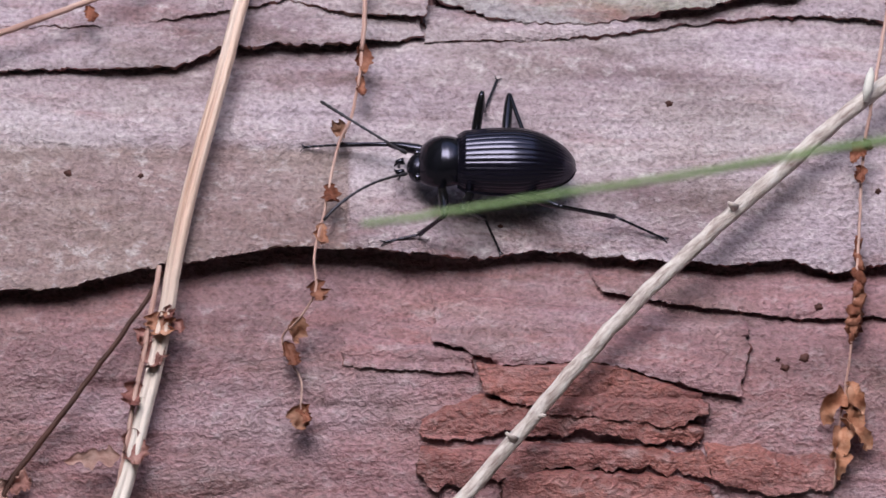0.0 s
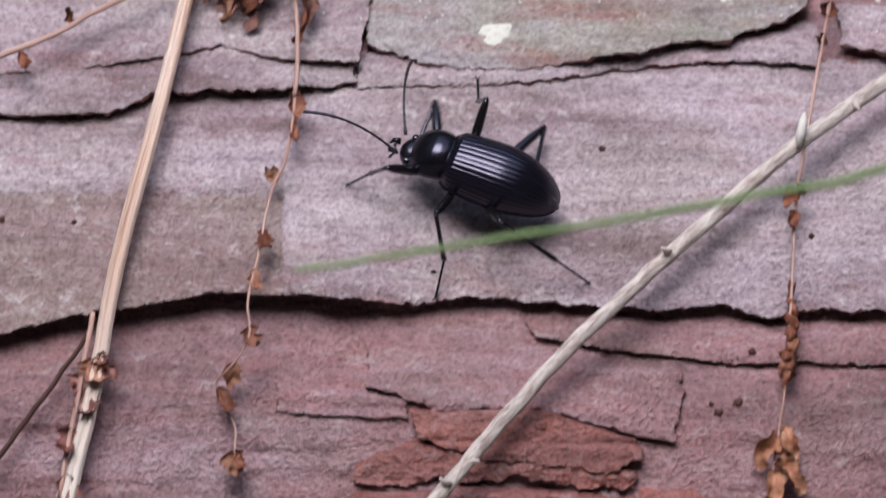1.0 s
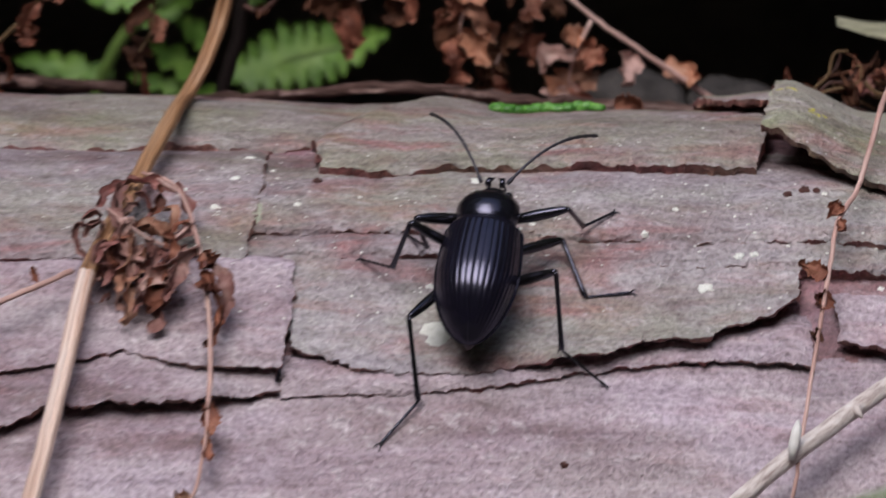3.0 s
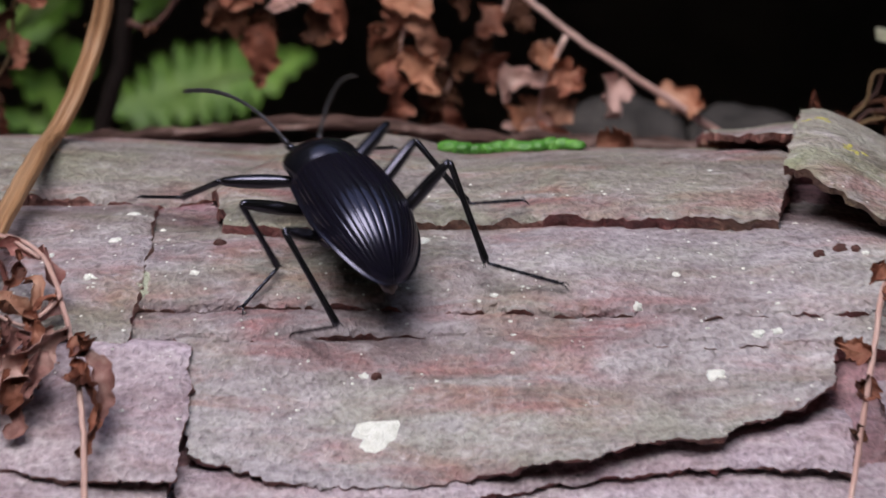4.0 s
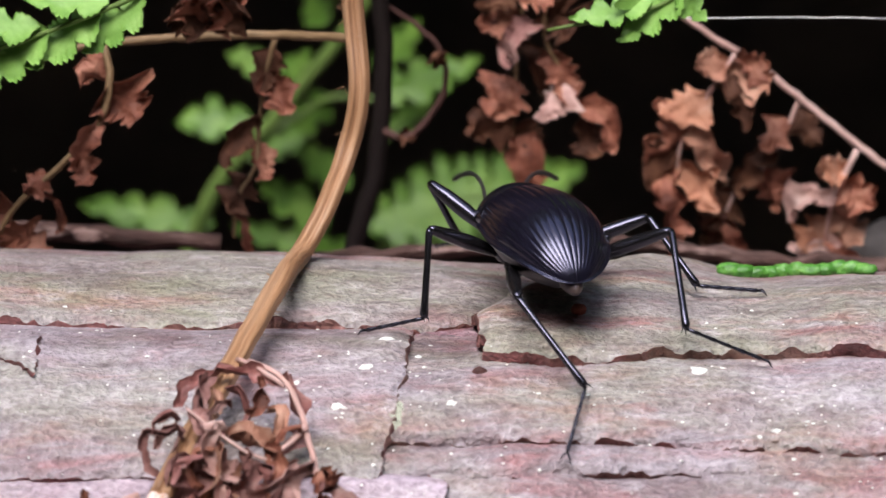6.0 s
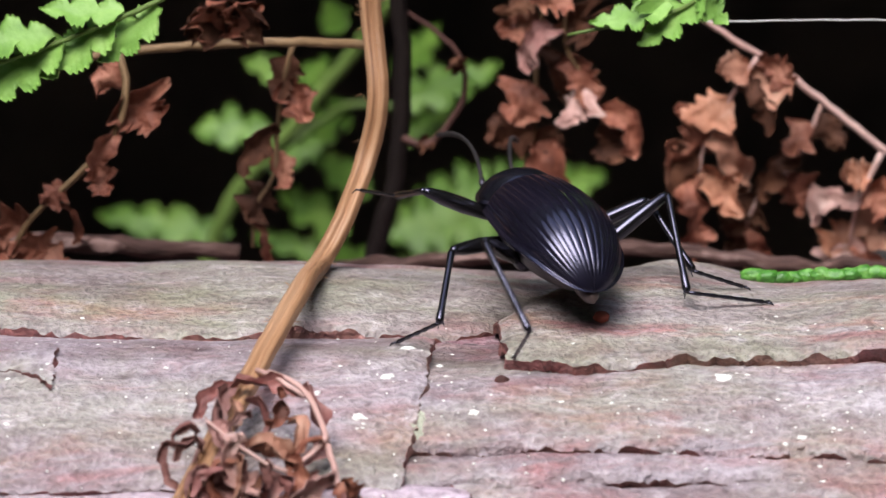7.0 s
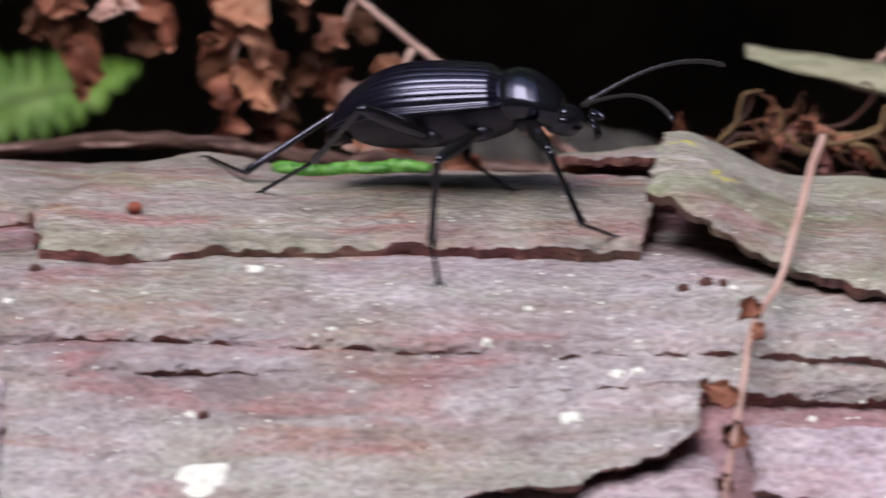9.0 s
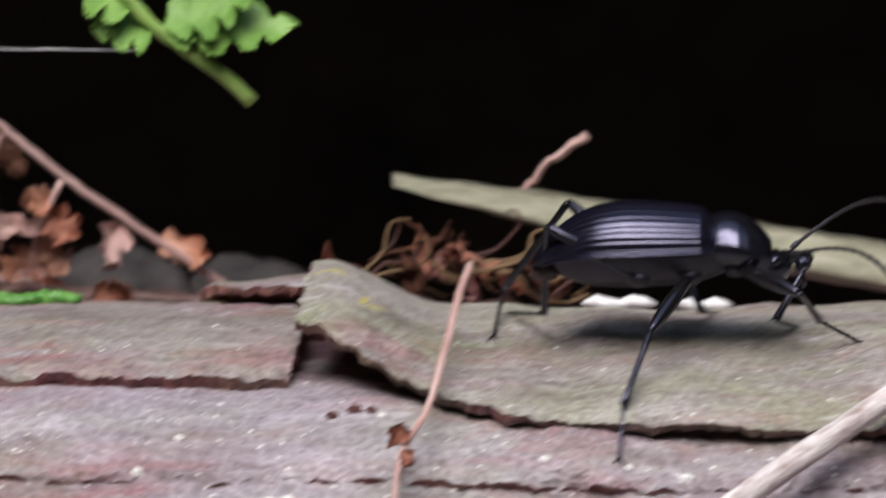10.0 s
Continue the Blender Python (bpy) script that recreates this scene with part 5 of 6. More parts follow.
sprig("dry_vine", "thin dry fern stem with shrivelled leaflets down the bark", "dry stem", [(vine, [0.2, 0.11])],
      [dry((-19.3, -55.8, 188.2), (-19.1, -58.6, 184.8), 1.4, 151, curl=0.6), dry((-19.5, -58, 185.2), (-19.2, -60.6, 182.6), 1.0, 152), dry((-21, -62.3, 181), (-22.8, -63, 179.8), 1.5, 153, mat=M_TAN),
       dry((-22.6, -68, 176), (-22, -70.6, 173.6), 1.5, 154), dry((-23.4, -72, 172.8), (-23.4, -74.6, 170.2), 1.2, 155, mat=M_TAN), dry((-24, -77.6, 168.2), (-22.8, -79.4, 165.6), 1.7, 156),
       dry((-25.3, -77.4, 163.8), (-26.6, -78.4, 160.4), 1.6, 157, mat=M_TAN), dry((-27.2, -78.8, 161.4), (-25.6, -80.6, 158.2), 1.3, 158), dry((-25.4, -82.4, 155.4), (-25.8, -84, 152), 1.9, 159, mat=M_TAN), dry((-25.4, -82.4, 155.4), (-24.2, -83.8, 153), 1.3, 160)], M_PINK)

# the long thin stem on the other side, with its bud-white tip
right_stem = [(47.3, -17, 207), (46.4, -22, 206.6), (45.2, -28, 204.8), (43.8, -34, 202.4), (41.7, -38.7, 200.4), (40.8, -43.5, 197.4), (39.6, -49.8, 192.8), (38.2, -56.8, 187), (37.4, -61.5, 183.6), (36.6, -64.5, 178.6), (36.2, -71, 171),
              (35.7, -76.2, 164.2), (35.1, -79.8, 158.9), (34.2, -83, 153.6), (33.8, -86, 147.9)]
sprig("dry_vine", "thin tan stem with curled rusty leaflets hanging down the bark", "dry stem", [(right_stem, [0.3, 0.12])],
      [dry((42.2, -38.2, 201.2), (41, -37.4, 202), 1.5, 171, curl=0.4), dry((41.8, -39, 200.8), (42.4, -40.8, 199.6), 0.9, 172), dry((40.6, -44.5, 197.2), (37.6, -43.8, 198), 1.6, 173, curl=0.4),
       dry((40.4, -46, 196), (39.2, -48, 194.2), 1.6, 174), dry((39.8, -49.5, 193), (38.6, -50.6, 192.4), 1.1, 175, mat=M_SHADY), dry((37.0, -64, 180.4), (34.9, -65.3, 178.4), 1.7, 176, curl=0.5),
       dry((36.5, -65.4, 178.2), (35.8, -67, 176), 1.3, 177), dry((36.6, -63.8, 180.8), (37.9, -64.8, 179.4), 0.8, 178, mat=M_SHADY),
       finish("leaflet", *tube(spline([(36.3, -70.2, 171.6), (36.1, -71.8, 169.6), (36.2, -73.6, 167.4), (36, -75.4, 165), (35.7, -77, 163)], 0.3, 0.16, 5), [0.25, 0.8], 14, 0.55, 8), M_DRY),
       finish("leaflet", *tube(spline([(35.9, -76.4, 163.9), (35.6, -77.4, 162.6), (35.5, -78, 161.8)], 0.3, 0.14, 6), [0.7, 0.15], 12, 0.5, 9), M_DRY),
       *[ribbon([(35 - 0.1 * k, -80.4 - 0.5 * k, 158.2 - 1.0 * k), (35 + dx * 0.5, -81.8 - 0.5 * k, 157.4 - 1.0 * k), (35 + dx, -82 - 0.5 * k, 156 - 1.0 * k), (35 + dx * 1.1, -82 - 0.5 * k, 155 - 1.0 * k)], 1.7, M_ORANGE, 200 + int(2 * k), 0.2, 0.8)
         for k, dx in ((0, 1.5), (1, -2.0), (2, 0.8), (3.5, 2.2), (4.5, -1.2), (6.5, -0.8))]], M_PINK)
bud = thing("dry_husk", "small white husk caught on the twig", "husk", me=finish("dry_husk", *tube([(36.8, -62.4, 184.6), (37.0, -62.0, 186.0), (37.3, -61.4, 187.4), (37.4, -61, 188.2)], [0.3, 0.55, 0.5, 0.12], 10), M_WHITE))
rod_thing("twig", "thin dark red twig lying against the bark", "twig", [(-60, -89, 141), (-57.5, -86.7, 146.8), (-53, -83.8, 152.4), (-47.5, -79.9, 159), (-42, -75.3, 165.7), (-41, -74, 167.5)], [0.4, 0.25], M_DARKTWIG)
sprig("dry_vine", "thin tan stem with dark shrivelled leaflets beside the stalk", "dry stem",
      [([(-41.3, -74.5, 168.4), (-42.2, -78.5, 163.5), (-43.6, -83, 156.5), (-45, -87, 149), (-46.4, -90, 142)], [0.3, 0.25])],
      [dry((-41.2, -78.2, 164.4), (-40.8, -80.4, 161.2), 2.4, 221, mat=M_TAN), dry((-40.9, -78.2, 164.6), (-39.4, -78.9, 163.6), 1.6, 220, mat=M_PLUM), dry((-40.6, -78.4, 164), (-37.8, -79.4, 162), 1.0, 222, mat=M_PLUM),
       dry((-42.2, -79.8, 161.4), (-41.2, -82.2, 158.2), 2.6, 223, mat=M_PLUM), dry((-43.3, -82.4, 157.6), (-44.6, -84.2, 154.6), 2.4, 224, mat=M_PLUM), dry((-44.0, -85, 153.2), (-43.4, -87.4, 148.4), 2.2, 225, mat=M_PLUM),
       leaf((-45.2, -86.2, 150.4), (-51.6, -86.4, 149.6), 2.6, (0, -0.9, 0.4), 3, 0.3, 0.35, 0.3, 0.2, 226, M_PINKLEAF, 30, 11, 0.12), dry((-42.2, -79, 162.4), (-43.8, -80, 160.8), 1.9, 227, mat=M_PLUM),
       dry((-57.6, -86.6, 147), (-54.2, -86.4, 147.4), 2.4, 228, mat=M_MAUVELEAF), dry((-57.4, -86.6, 147.4), (-59.6, -87.2, 144.8), 2.2, 229, mat=M_PINKLEAF)], M_PINK)
sprig("twig", "thin reddish side twig with a few dry leaf scraps", "twig", [([(-66, -58, 187), (-47.8, -51.4, 192), (-41.8, -48.4, 194.4), (-32.6, -44.6, 197.4)], [0.4, 0.28])],
      [dry((-44.5, -49.8, 193.4), (-45.2, -49, 195.6), 0.8, 231), dry((-50, -52.6, 191), (-49.4, -54.6, 188.8), 1.1, 232), dry((-36, -46, 196.6), (-36.6, -44.8, 198.2), 0.6, 233)], M_PINK)

# green ferns behind the log
fern = sprig("green_fern", "fresh green fern frond in the dark behind the log", "fern",
      [([(-34, 30, 175), (-30.7, 30, 191.8), (-25.3, 30, 199.6), (-20.1, 30, 206.2), (-15, 28, 214)], [0.75, 0.5]), ([(-26.5, 31, 197.5), (-23, 32, 199.6), (-21, 34, 200.2), (-17, 34, 200)], [0.3, 0.25]),
       ([(-17.6, 45, 184), (-12, 45, 188), (-2, 45, 190.3)], [0.3, 0.15])],
      [green((-18.4, 45, 186.2), (-1.6, 45, 190.6), 7.6, 301, 11), green((-26.8, 32, 199.2), (-32.6, 32, 198.8), 3.8, 302, 3), green((-24.5, 32, 203.0), (-28.8, 32, 204.4), 2.8, 303, 3), green((-21, 34, 200.3), (-24.4, 35, 196.6), 3.2, 304, 3),
       green((-17.6, 34, 200.2), (-9.3, 34, 203.3), 3.6, 305, 4), green((-21.2, 34, 190), (-26.6, 34, 193.8), 3.8, 306, 3), green((-19.6, 34, 193), (-23.6, 34, 196.4), 3.2, 307, 3), green((-30, 40, 188), (-40.4, 40, 189.6), 3.4, 308, 4),
       green((-22.8, 34, 188.6), (-28.6, 34, 190), 2.4, 309, 3), green((-21.4, 30, 207.2), (-22.4, 30, 210), 2.6, 310, 3), green((-17.4, 36, 196.6), (-13.2, 36, 199), 2.4, 311, 3), green((-17.6, 36, 201.6), (-14, 36, 206), 2.8, 312, 3),
       green((-18.5, 44, 183), (-24.4, 42, 186), 3.6, 313, 4), green((-22.6, 33, 197.8), (-27.4, 33, 195.6), 2.4, 314, 3), green((-25, 33, 201.5), (-22.2, 33, 204.5), 2.2, 315, 3)], M_LIVE)
fern.location, fern.scale = Vector((0.005, -0.99, 0.546)) * (1 - 1.035), (1.035,) * 3
sprig("fern_leaf", "pale green lobed fern leaf above the log", "fern", [([(-30, -1, 222), (-36, -2, 219.2), (-46, -2, 215.4), (-58, -2, 212)], [0.2, 0.15])],
      [pale((-33.4, -2, 219.8), (-37.8, -2, 215.6), 3.8, 321, 3), pale((-36.5, -2, 219), (-42.4, -2, 214.4), 4.4, 322, 3), pale((-40.4, -2, 217.6), (-47, -2, 212.2), 4.6, 323, 4), pale((-36, -2, 219.6), (-42.2, -2, 219.6), 3.2, 324, 3),
       pale((-41, -2, 217.8), (-49, -2, 217.4), 3.8, 325, 4), pale((-45, -2, 215.8), (-52, -2, 211), 4.2, 326, 4)], M_LIVE)
sprig("fern_leaf", "pale green lobed fern leaf tip above the log", "fern", [([(12, 2, 226), (5.4, 2, 219.2), (2, 2, 217.6), (-4.4, 2, 216.2)], [0.22, 0.12])],
      [pale((5.6, 2, 219.4), (0.8, 2, 215.2), 3.6, 331, 3), pale((3.2, 2, 218.4), (-2.8, 2, 216.8), 3.0, 332, 4), pale((5, 2, 219.2), (7, 2, 216.8), 2.8, 333, 3), pale((2, 2, 217.8), (0.8, 2, 221), 3.0, 334, 3)], M_LIVE)
sprig("fern_leaf", "broken green fern leaf with a hairy cut stalk", "fern", [([(32.1, 2, 213.1), (29.4, 2, 215.6), (25.8, 2, 218.2), (23, 2, 221), (18, 2, 230)], [0.55, 0.45])],
      [pale((25.6, 2, 218.6), (35.6, 2, 218.6), 6.0, 341, 4), pale((25, 2, 219), (20.2, 2, 218.6), 5.6, 342, 3), pale((25.6, 2, 219), (33, 2, 222), 6.0, 343, 4), pale((23.4, 2, 220.4), (18.6, 2, 223), 5.6, 344, 3)], M_LIGHTSTEM)


def cluster(stem, leaves, seed, mats=(None,), size=1.0):
    """Dry curled leaflets along a hanging stem: leaves as (place along it, dx, dz, width)."""
    pts = spline(stem, 0.8)
    rng = random.Random(seed)
    out = []
    for k, (u, dx, dz, w) in enumerate(leaves):
        b = pts[min(len(pts) - 1, int(u * (len(pts) - 1)))]
        v = Vector((dx * 1.3, -0.5 + 0.9 * math.sin(seed + k), dz * 1.3 - 0.4)) * size
        mat = mats[k % len(mats)] or M_DRY
        face = Vector((rng.uniform(-0.6, 0.6), -1, rng.uniform(-0.1, 0.7)))
        if k % 3 < 2:
            out.append(leaf(b, b + v, w * size * rng.uniform(1.5, 2.1), face, rng.choice((1.5, 2, 2.5)), 0.3, 0.5, rng.uniform(0.3, 1.1), rng.uniform(-0.3, 0.5), seed * 10 + k, mat, 34, 15, 0.1, rng.uniform(-0.7, 0.7)))
        else:
            bow = Vector((0.25 * dx + rng.uniform(-0.4, 0.4), -0.5, 0.7))
            end = Vector((rng.uniform(-0.9, 0.5) * dx * 0.3, -0.7 * rng.random(), -0.7))
            out.append(ribbon([b, b + v * 0.45 + bow, b + v, b + v + end], w * size * 0.8, mat, seed * 10 + k, rng.uniform(-0.4, 0.4), 0.9))
    return out


hang_a = [(-3.4, 20, 217), (-4.4, 20, 213.5), (-4.7, 20, 209.6), (-3, 20, 206.4), (-2, 20, 203.4)]
hang_b = [(-6, 22, 216), (-6.5, 22, 211), (-7, 22, 205), (-7.2, 22, 201.2)]
hang_c = [(9.3, 20, 208.4), (7, 20, 204.7), (5.4, 20, 201.6), (5, 20, 199.2)]
hang_d = [(14.2, 22.2, 204.3), (13, 22, 201.6), (11.4, 22, 198.7), (9.3, 22, 196.9), (8.4, 22, 194.6)]
hang_e = [(18.3, 18, 201.6), (17.2, 18, 199), (16.4, 18, 197), (16, 18, 194.4)]
# leaflet colours carry shade (M_SHADY) and highlights (M_TAN, M_ORANGE)
sprig("dead_frond", "brown dead fern frond with curled leaflets hanging from a thin stalk", "dead fern",
      [([(2, 22, 214.4), (5.6, 22, 210.6), (12.1, 22, 206), (19.3, 22, 199.9), (29.3, 22, 192.8), (31, 22, 191.6)], [0.22, 0.33]), (hang_c, [0.2, 0.14]), (hang_d, [0.2, 0.14]), (hang_e, [0.26, 0.16])],
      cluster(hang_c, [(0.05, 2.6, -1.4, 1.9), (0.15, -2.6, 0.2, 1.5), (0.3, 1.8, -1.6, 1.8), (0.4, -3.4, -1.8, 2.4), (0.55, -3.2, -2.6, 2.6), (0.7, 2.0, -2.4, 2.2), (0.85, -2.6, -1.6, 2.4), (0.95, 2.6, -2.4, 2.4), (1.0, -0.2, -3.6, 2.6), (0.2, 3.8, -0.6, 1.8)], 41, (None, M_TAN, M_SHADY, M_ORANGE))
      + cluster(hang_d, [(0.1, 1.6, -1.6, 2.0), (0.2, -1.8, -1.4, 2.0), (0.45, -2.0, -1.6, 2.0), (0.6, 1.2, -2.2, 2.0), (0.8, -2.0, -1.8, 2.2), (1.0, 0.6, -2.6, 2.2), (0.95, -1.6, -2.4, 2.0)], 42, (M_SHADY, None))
      + cluster(hang_e, [(0.3, -2.2, 1.0, 1.8), (0.4, 2.0, -1.2, 2.0), (0.5, -2.4, -0.6, 2.2), (0.65, 2.2, -1.6, 2.0), (0.8, -2.0, -1.8, 2.4), (1.0, 1.2, -2.4, 2.2), (0.95, -0.8, -2.6, 2.2)], 43, (M_ORANGE, None, M_PINKLEAF, M_TAN)), M_PINK)
# M_SHADY leaflets here and below have the shade in their colour
sprig("dead_frond", "reddish dead fern leaflets hanging in the dark", "dead fern", [(hang_a, [0.2, 0.14]), (hang_b, [0.2, 0.14])],
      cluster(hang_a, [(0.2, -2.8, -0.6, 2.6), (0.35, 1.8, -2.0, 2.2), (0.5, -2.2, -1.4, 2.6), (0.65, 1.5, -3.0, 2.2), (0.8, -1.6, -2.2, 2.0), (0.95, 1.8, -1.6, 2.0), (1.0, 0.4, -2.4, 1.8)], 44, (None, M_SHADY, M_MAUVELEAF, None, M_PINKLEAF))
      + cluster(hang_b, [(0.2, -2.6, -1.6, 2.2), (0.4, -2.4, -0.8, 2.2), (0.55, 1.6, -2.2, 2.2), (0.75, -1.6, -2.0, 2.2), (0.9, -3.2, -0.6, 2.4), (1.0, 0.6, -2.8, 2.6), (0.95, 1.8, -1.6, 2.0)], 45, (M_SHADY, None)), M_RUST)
hang_f = [(-36.9, 8, 213.2), (-36.4, 7, 210.4), (-37.6, 6, 207), (-40.2, 6, 204.2), (-43.4, 6, 201.2), (-45, 6, 198.4)]
hang_g = [(-24.3, 12, 212.5), (-25.1, 12, 209.6), (-25.6, 12, 206), (-26, 12, 202.4), (-27.4, 12, 199.6), (-27.6, 12, 196.8)]
sprig("dead_frond", "brown side stalk with shrivelled rusty leaflets", "dead fern",
      [([(-18.6, 5, 214.6), (-25.1, 10, 213.2), (-33.4, 10, 212.8), (-40.5, 10, 211.9), (-56, 10, 209)], [0.34, 0.28]), (hang_f, [0.3, 0.2]), (hang_g, [0.22, 0.15])],
      cluster(hang_f, [(0.08, -1.8, -1.4, 1.6), (0.18, 1.9, -2.2, 2.6), (0.3, -1.2, -1.8, 1.6), (0.45, 1.0, -1.8, 1.4), (0.6, -1.6, -0.6, 1.4), (0.7, 1.6, -1.6, 0.9), (0.8, -2.6, -0.6, 2.2), (0.9, 2.4, -2.4, 2.6), (0.97, -2.2, -1.8, 2.8), (1.0, 1.6, -1.6, 2.6)], 46)
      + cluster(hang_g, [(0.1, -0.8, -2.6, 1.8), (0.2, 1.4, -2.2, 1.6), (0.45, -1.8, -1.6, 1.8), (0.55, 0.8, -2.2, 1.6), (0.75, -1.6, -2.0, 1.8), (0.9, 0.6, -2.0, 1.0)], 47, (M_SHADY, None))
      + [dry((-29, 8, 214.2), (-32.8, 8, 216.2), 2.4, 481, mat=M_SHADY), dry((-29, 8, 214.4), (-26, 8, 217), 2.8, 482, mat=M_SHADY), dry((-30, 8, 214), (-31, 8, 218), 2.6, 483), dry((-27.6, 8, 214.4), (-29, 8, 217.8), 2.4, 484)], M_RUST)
black_stalk = thing("dark_stalk", "dark dead fern stalk with a curled tendril behind the log", "stalk")
part("shaft", stem("shaft", spline([(-22, 24, 172), (-19.4, 24, 190), (-17.4, 24, 198), (-16.7, 24, 206), (-17, 24, 213), (-17.4, 24, 240)], 1.5, 0.05, 1), [0.75, 0.6], M_BLACKSTALK, 12), black_stalk)
part("tendril", stem("tendril", spline([(-16.9, 23.6, 201.2), (-15, 23.2, 200.8), (-13.1, 23.3, 202.6), (-12.1, 23.8, 205), (-12.7, 24, 207.6), (-15, 24.3, 209.8), (-17, 24.4, 211)], 0.7, 0.04, 2), [0.3, 0.14], M_DARKTWIG, 8), black_stalk, "thin curled brown tendril")
for k, (x, y, z) in enumerate(((-15.6, 23, 201.2), (-12.6, 23.4, 206.2))):
    part("leaflet", dry((x, y, z), (x + 1.6 - 2.2 * k, y - 0.4, z - 0.6 + 2.4 * k), 1.3, 490 + k, mat=M_SHADY), black_stalk)

# odds and ends along the crest
def flaky_stick(label, points, radii, seed, flakes):
    """A dead stick with curled scales of bark standing off it."""
    ob = thing("dead_stick", label, "stick")
    line = spline(points, 1.6, 0.1, seed)
    part("shaft", stem("shaft", line, radii, M_STICK, 14, 0.28, seed), ob)
    pick = random.Random(seed * 7)
    for k in range(flakes):
        i = pick.randrange(2, len(line) - 5)
        r = radii[0] + (radii[1] - radii[0]) * i / len(line)
        a = line[i] + Vector((0, -0.85 * r, pick.uniform(-0.2, 0.8) * r))
        b = a + (line[i + 3] - line[i]) * pick.uniform(0.6, 1.2) + Vector((0, -0.25, pick.uniform(-0.1, 0.3)))
        part("bark_flake", leaf(a, b, r * pick.uniform(0.8, 1.5), (0, -0.9, 0.5), 2, 0.25, 0.2, 0.3, -0.3, seed * 50 + k, M_FLAKY, 16, 7, 0.12), ob, "pale brown curled scale of bark")
    return ob


M_FLAKY = plain("stick_flake", [(0.1, 0.055, 0.048), (0.24, 0.15, 0.135), (0.36, 0.25, 0.23)], 500, 0.5, 0.8, 0.2, 0.7, 0.0004, vary=0.4)
flaky_stick("long flaky dead stick lying behind the crest", [(-75, 13, 197.6), (-46, 13, 196.9), (-36, 13.2, 196.4), (-28.6, 13.6, 195.8)], [0.8, 0.6], 5, 26)
flaky_stick("long dark dead stick lying behind the crest", [(-24, 16, 193.8), (-10, 15, 194.8), (0, 14.6, 195.6), (12, 14, 194.2), (26, 14, 193.6), (36, 15, 192.6)], [0.4, 0.75], 6, 9)


def blob(name, centre, radii, mat, seed, nu=14, nv=18, bumps=0.2):
    verts = []
    for i in range(nu):
        a = math.pi * (i + 0.001) / (nu - 1.0 + 0.002)
        for j in range(nv):
            b = 2 * math.pi * j / nv
            v = (math.sin(a) * math.cos(b), math.sin(a) * math.sin(b), math.cos(a))
            k = 1 + bumps * noise.noise(Vector(v) * 1.7 + Vector((seed * 3.1, 0, 0))) + 0.5 * bumps * noise.noise(Vector(v) * 4.3 + Vector((seed, 5, 0)))
            verts.append([c + r * k * q for c, r, q in zip(centre, radii, v)])
    return finish(name, verts, grid_faces(nu, nv, True), mat)


moss = thing("moss_sprig", "bright green plump moss sprig lying on the crest", "moss")
for k in range(11):
    u = k / 10
    here = skin(np.array([8.8 + 9.8 * u]), np.array([7.6 + 0.3 * math.sin(k * 1.3)]), np.array([bark_lift(8.8 + 9.8 * u, 7.6) + 0.35]))[0]
    part("moss_bead", blob("moss_bead", here.tolist(), (0.95, 0.6, 0.54 + 0.08 * math.sin(k * 1.7)), M_MOSS, 500 + k), moss)
thing("stone", "dark rounded stone behind the log", "stone", me=blob("stone", (23, 32, 186.6), (6.2, 5, 4.6), M_STONE, 31, 24, 30, 0.25))
thing("stone", "dark flat stone behind the log", "stone", me=blob("stone", (33, 33, 186.2), (5.6, 5, 3.6), M_STONE, 32, 24, 30, 0.25))


def strip_mesh():
    xs = np.linspace(0, 1, 70)
    front, back = [], []
    for u in xs:
        x = 43 + 75 * u
        top, bot = 201.9 - 11.4 * u**1.1 - 0.3 * math.sin(3 * u), 201.7 - 1.2 * min(1, u * 6) - 1.8 * min(1, u * 2.0) - 11.4 * u
        for j in range(9):
            k = j / 8
            y = 16 - 2.6 * math.sin(math.pi * k) * min(1, u * 6) + 2 * k
            p = (x, y + 0.25 * float(rough(x / 3, k * 2, 61, 3)), bot + (top - bot) * k + 0.2 * float(rough(x / 1.7, 0, 62, 3)) * (k in (0, 1)))
            front.append(p)
            back.append((p[0], p[1] + 0.6, p[2] - 0.1))
    f = grid_faces(70, 9)
    m = len(front)
    rim = list(range(9)) + [i * 9 + 8 for i in range(1, 70)] + [69 * 9 + j for j in range(7, -1, -1)] + [i * 9 for i in range(68, 0, -1)]
    faces = f + [tuple(m + k for k in reversed(q)) for q in f] + [(rim[k], rim[(k + 1) % len(rim)], m + rim[(k + 1) % len(rim)], m + rim[k]) for k in range(len(rim))]
    return finish("bark_strip", front + back, faces, M_STRIP)


thing("bark_strip", "long pale greenish strip of bark lying over the roots", "bark strip", me=strip_mesh())
tangle = thing("dry_tangle", "tangle of thin dry stalks and leaf scraps on the crest", "dry stalks")
rng = random.Random(11)
for k in range(26):
    x, y, z = rng.uniform(37, 58), rng.uniform(3, 13), rng.uniform(195.4, 198.6)
    way, pts = rng.uniform(-0.9, 0.9), []
    for q in range(6):
        pts.append((x, y, z))
        x, y, z = x + 1.7 * math.cos(way), y + rng.uniform(-0.8, 0.8), max(194.6, min(201.4, z + 1.5 * math.sin(way)))
        way += rng.uniform(-0.9, 0.9)
    part("stalk", stem_mesh(pts, [rng.uniform(0.12, 0.26), 0.1], rng.choice([M_RUST, M_DARKTWIG, M_DARKTWIG, M_RUST, M_SHADY]), k), tangle)
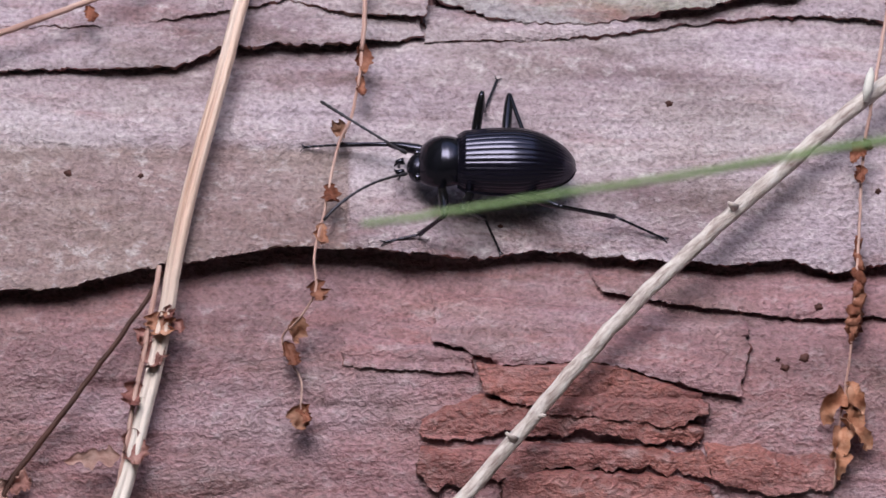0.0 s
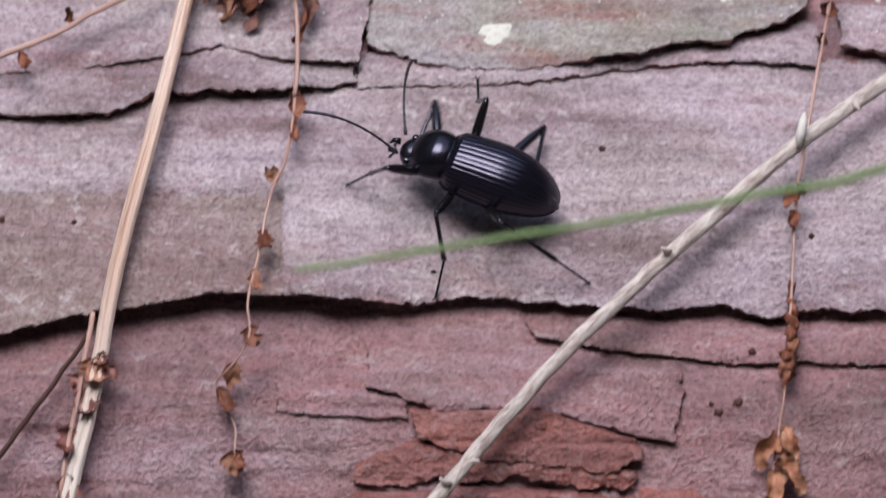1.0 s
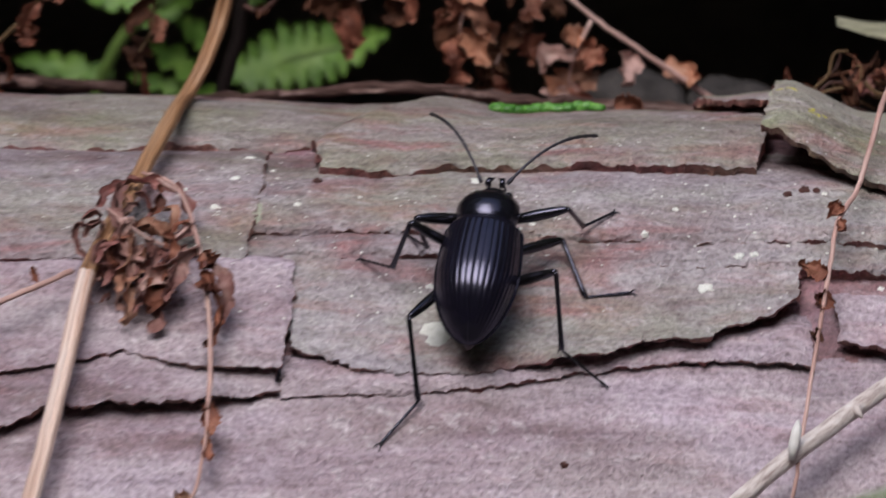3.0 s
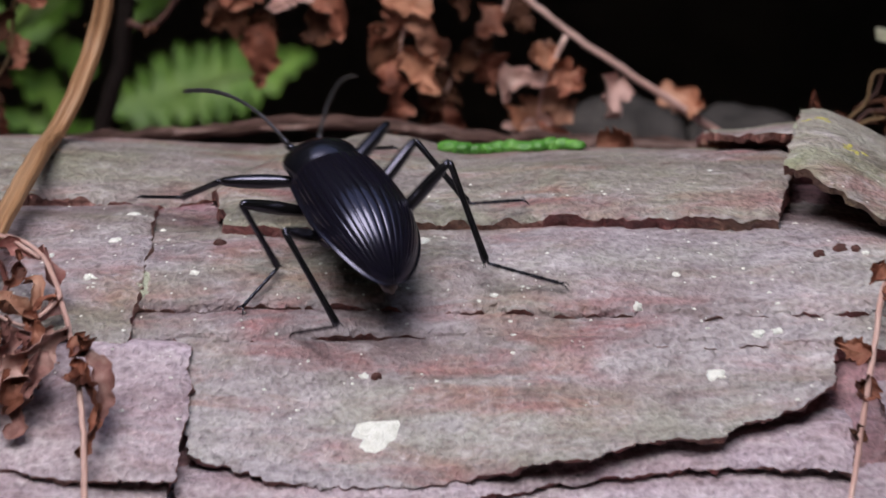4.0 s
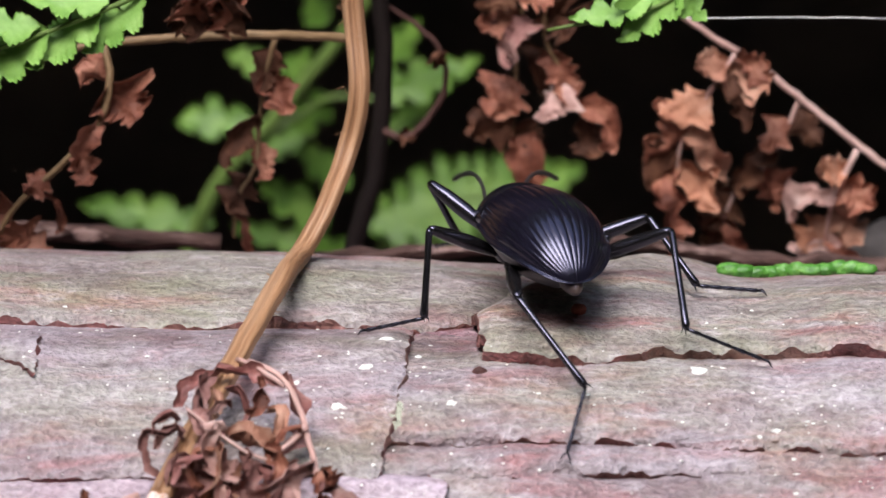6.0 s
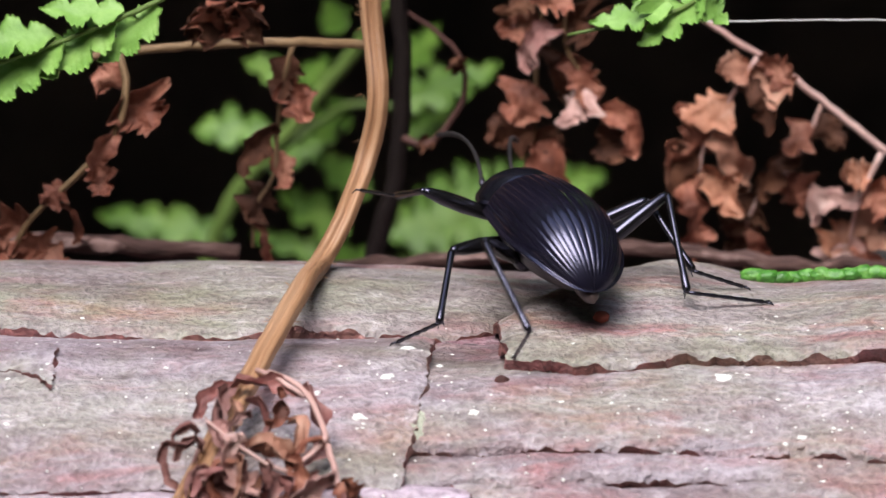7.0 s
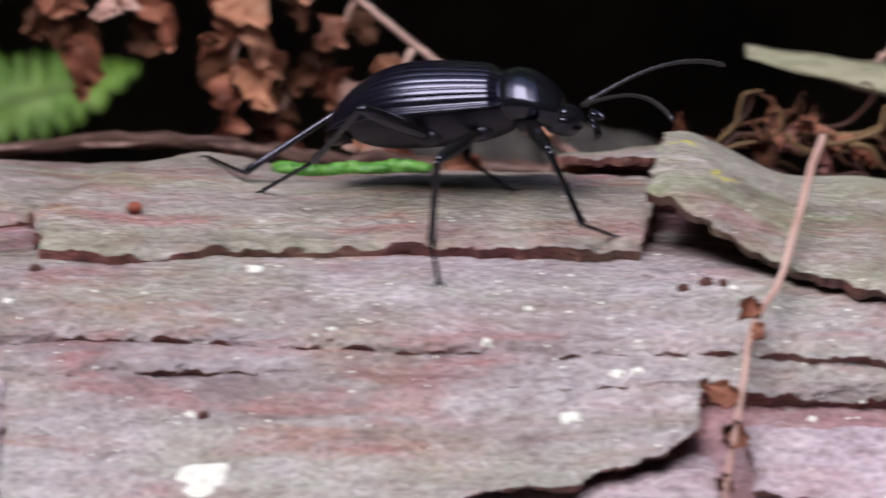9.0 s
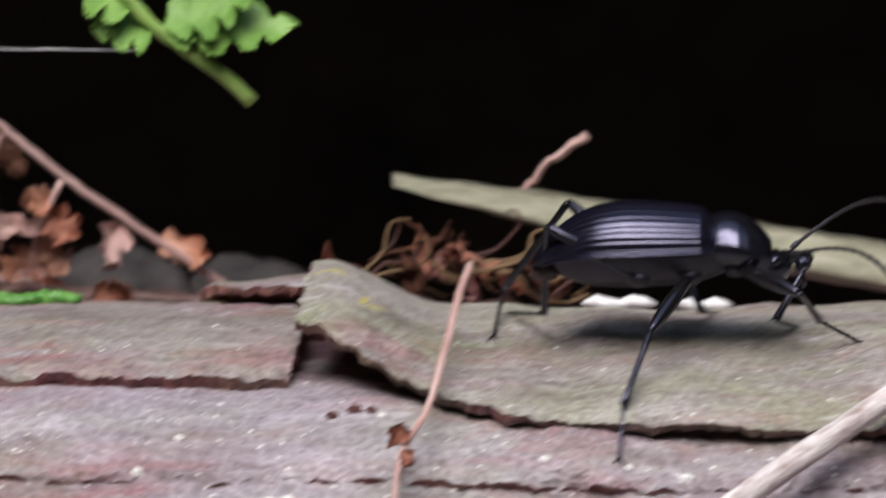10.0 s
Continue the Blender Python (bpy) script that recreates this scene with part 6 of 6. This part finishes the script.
for k in range(18):
    x, y, z = rng.uniform(37, 56), rng.uniform(4, 12), rng.uniform(195.2, 199.0)
    part("leaflet", dry((x, y, z), (x + rng.uniform(-2.8, 2.8), y - 1, z + rng.uniform(-1, 1.6)), rng.uniform(1.4, 2.6), 600 + k, mat=rng.choice([M_DRY, M_SHADY, M_PLUM, M_DRY])), tangle)
rod_thing("broken_stalk", "broken pinkish stalk end standing over the strip", "stalk", [(51, 19, 198.5), (53.8, 19, 201.6), (55.7, 19, 203.2), (57.5, 19, 204.6)], [0.22, 0.34], M_PINK, 10, 0.3, 4, 0.12, 0.5)
for k, (x0, x1) in enumerate(((56.4, 61.8), (63.4, 67.4))):
    pts = [(x0 + (x1 - x0) * q / 6, 0.3 * math.sin(q * 2 + k), 198.0 - 0.2 * k + 0.1 * math.sin(q * 1.7)) for q in range(7)]
    thing("white_flake", "thin white flake lying on the curled bark", "flake", me=finish("white_flake", *tube(pts, [0.15, 0.45, 0.55, 0.4, 0.5, 0.45, 0.12], 10, 0.1, k), M_WHITE))
thing("leaf_scrap", "dry orange leaf scrap on the crest", "leaf", me=dry((20.5, 3, 197.6), (24.5, 2, 198.6), 2.4, 651))
thing("leaf_scrap", "dry orange leaf scrap on the crest", "leaf", me=dry((28.5, 2, 197.2), (31.6, 1.6, 197.8), 1.8, 652))
thing("leaf_scrap", "dry pinkish leaf hanging by the stalk", "leaf", me=dry((22.6, 20, 197.4), (20.8, 16, 193.8), 2.0, 653, mat=M_PINK))
thing("leaf_scrap", "dry orange leaf scrap behind the stalk", "leaf", me=dry((26, 24, 195.4), (30, 22, 192.4), 2.2, 654, mat=M_ORANGE))
rod_thing("silk_thread", "fine white spider thread stretched across the dark", "thread", [(5.6, 6, 215.8), (14, 6, 215.9), (24, 5, 216.1)], [0.045, 0.045], M_SILK, 6, 0.1, 9, 0.02)


def patch(name, label, category, x, s, r, mat, seed, flat=0.25, stretch=1.3):
    """A low irregular crumb on the bark."""
    verts, faces = crumb(x, s, r, seed, flat, stretch)
    return thing(name, label, category, me=finish(name, verts, faces, mat))


def crumb(x, s, r, seed, flat, stretch, n=16, rings=4):
    verts = []
    h = bark_lift(x, s)
    for q in range(rings):
        k = 1 - q / (rings - 0.5)
        for j in range(n):
            a = 2 * math.pi * j / n
            w = r * k * (1 + 0.6 * noise.noise(Vector((math.cos(a) * 1.8 + seed * 2.3, math.sin(a) * 1.8, seed))) + 0.4 * noise.noise(Vector((math.cos(a) * 5, math.sin(a) * 5 + seed, 2))))
            px_, ps_ = x + w * math.cos(a) * stretch, s + w * math.sin(a)
            verts.append(skin(np.array([px_]), np.array([ps_]), np.array([(bark_lift(px_, ps_) if r > 0.25 else h) - 0.12 + (0.14 + flat) * (1 - k**3)]))[0].tolist())
    return verts, grid_faces(rings, n, True) + [tuple((rings - 1) * n + j for j in range(n))]


def crusts(spots, r, flat, n=9):
    """Many crumbs in one mesh."""
    verts, faces = [], []
    for k, (x, s) in enumerate(spots):
        v, f = crumb(x, s, r * (0.45 + 1.1 * ((k * 0.618) % 1) ** 2), 800 + k * 0.37, flat, 1.5, n, 3)
        faces += [tuple(i + len(verts) for i in q) for q in f]
        verts += v
    return verts, faces


rng = random.Random(23)
for k, (x, s, r) in enumerate([(2.9, 48.4, 1.75), (6.6, 28.3, 0.6), (23, 36.4, 0.4), (28.8, 43, 0.7), (32.1, 39.2, 0.5), (33.6, 39, 0.4), (40.6, 31.1, 0.3), (-15.6, 24.6, 0.5), (-10.9, 32.6, 0.35), (-17, 28.7, 0.45),
                              (-18.9, 33.3, 0.45), (2, 42.6, 0.35), (12, 35, 0.3), (26, 33, 0.3), (52, 36, 0.35), (62, 37.4, 0.5), (58, 36.6, 0.35), (46, 41.6, 0.35), (-22, 30.6, 0.3), (-13.4, 25.4, 0.25)]):
    patch("lichen_patch", "small white crust of lichen on the bark", "lichen", x, s, r, M_LICHEN, 700 + k, 0.12)
faint = []
for x, s, r in ((13.5, 33.4, 2.2), (30, 23.2, 1.1), (-9, 12, 1.5), (38.6, 12, 1.6), (-14.5, 33.6, 1.2), (-31, 31.5, 1.4)):
    faint += [(x + rng.gauss(0, 0.5 * r), s + rng.gauss(0, 0.36 * r)) for q in range(60)]
thing("green_lichen", "faint pale green crust of lichen on the bark", "lichen", kind="stuff", me=finish("green_lichen", *crusts(faint, 0.62, -0.04, 12), M_PALEGREEN))
yellow = [(x + rng.gauss(0, 0.4), s + rng.gauss(0, 0.4)) for x, s in ((37.6, 15), (39.6, 20)) for q in range(14)]
thing("yellow_lichen", "yellow crust of lichen on the curled bark", "lichen", kind="stuff", me=finish("yellow_lichen", *crusts(yellow, 0.25, 0.03, 10), M_YELLOW))
thing("lichen_specks", "scattered tiny white specks of lichen on the bark", "lichen", kind="stuff",
      me=finish("lichen_specks", *crusts([(rng.uniform(-50, 76), rng.triangular(17, 50, 34)) for q in range(420)], 0.13, 0.05, 7), M_LICHEN))
for k, (x, s, r) in enumerate([(-51.8, 73.4, 0.45), (-43.7, 73.6, 0.35), (28.2, 94.8, 0.5), (30.4, 93.6, 0.6), (27.4, 93.8, 0.35), (31.9, 87.6, 0.5), (37, 31, 0.5), (38.6, 30.4, 0.55), (39.8, 30.6, 0.4), (-9, 28.6, 0.5),
                               (3, 42.7, 0.4), (38.4, 74, 0.4), (15, 63.5, 0.4), (-3.6, 79, 0.3)]):
    patch("bark_grain", "small dark crumb stuck on the bark", "crumb", x, s, r, M_GRUB, 750 + k, 0.35, 1.1)
dropping = thing("dropping", "tiny dark red dropping from the beetle", "dropping", me=blob("dropping", (0, 0, 0), (0.55, 0.45, 0.42), M_RED, 61, 10, 12))


motions()
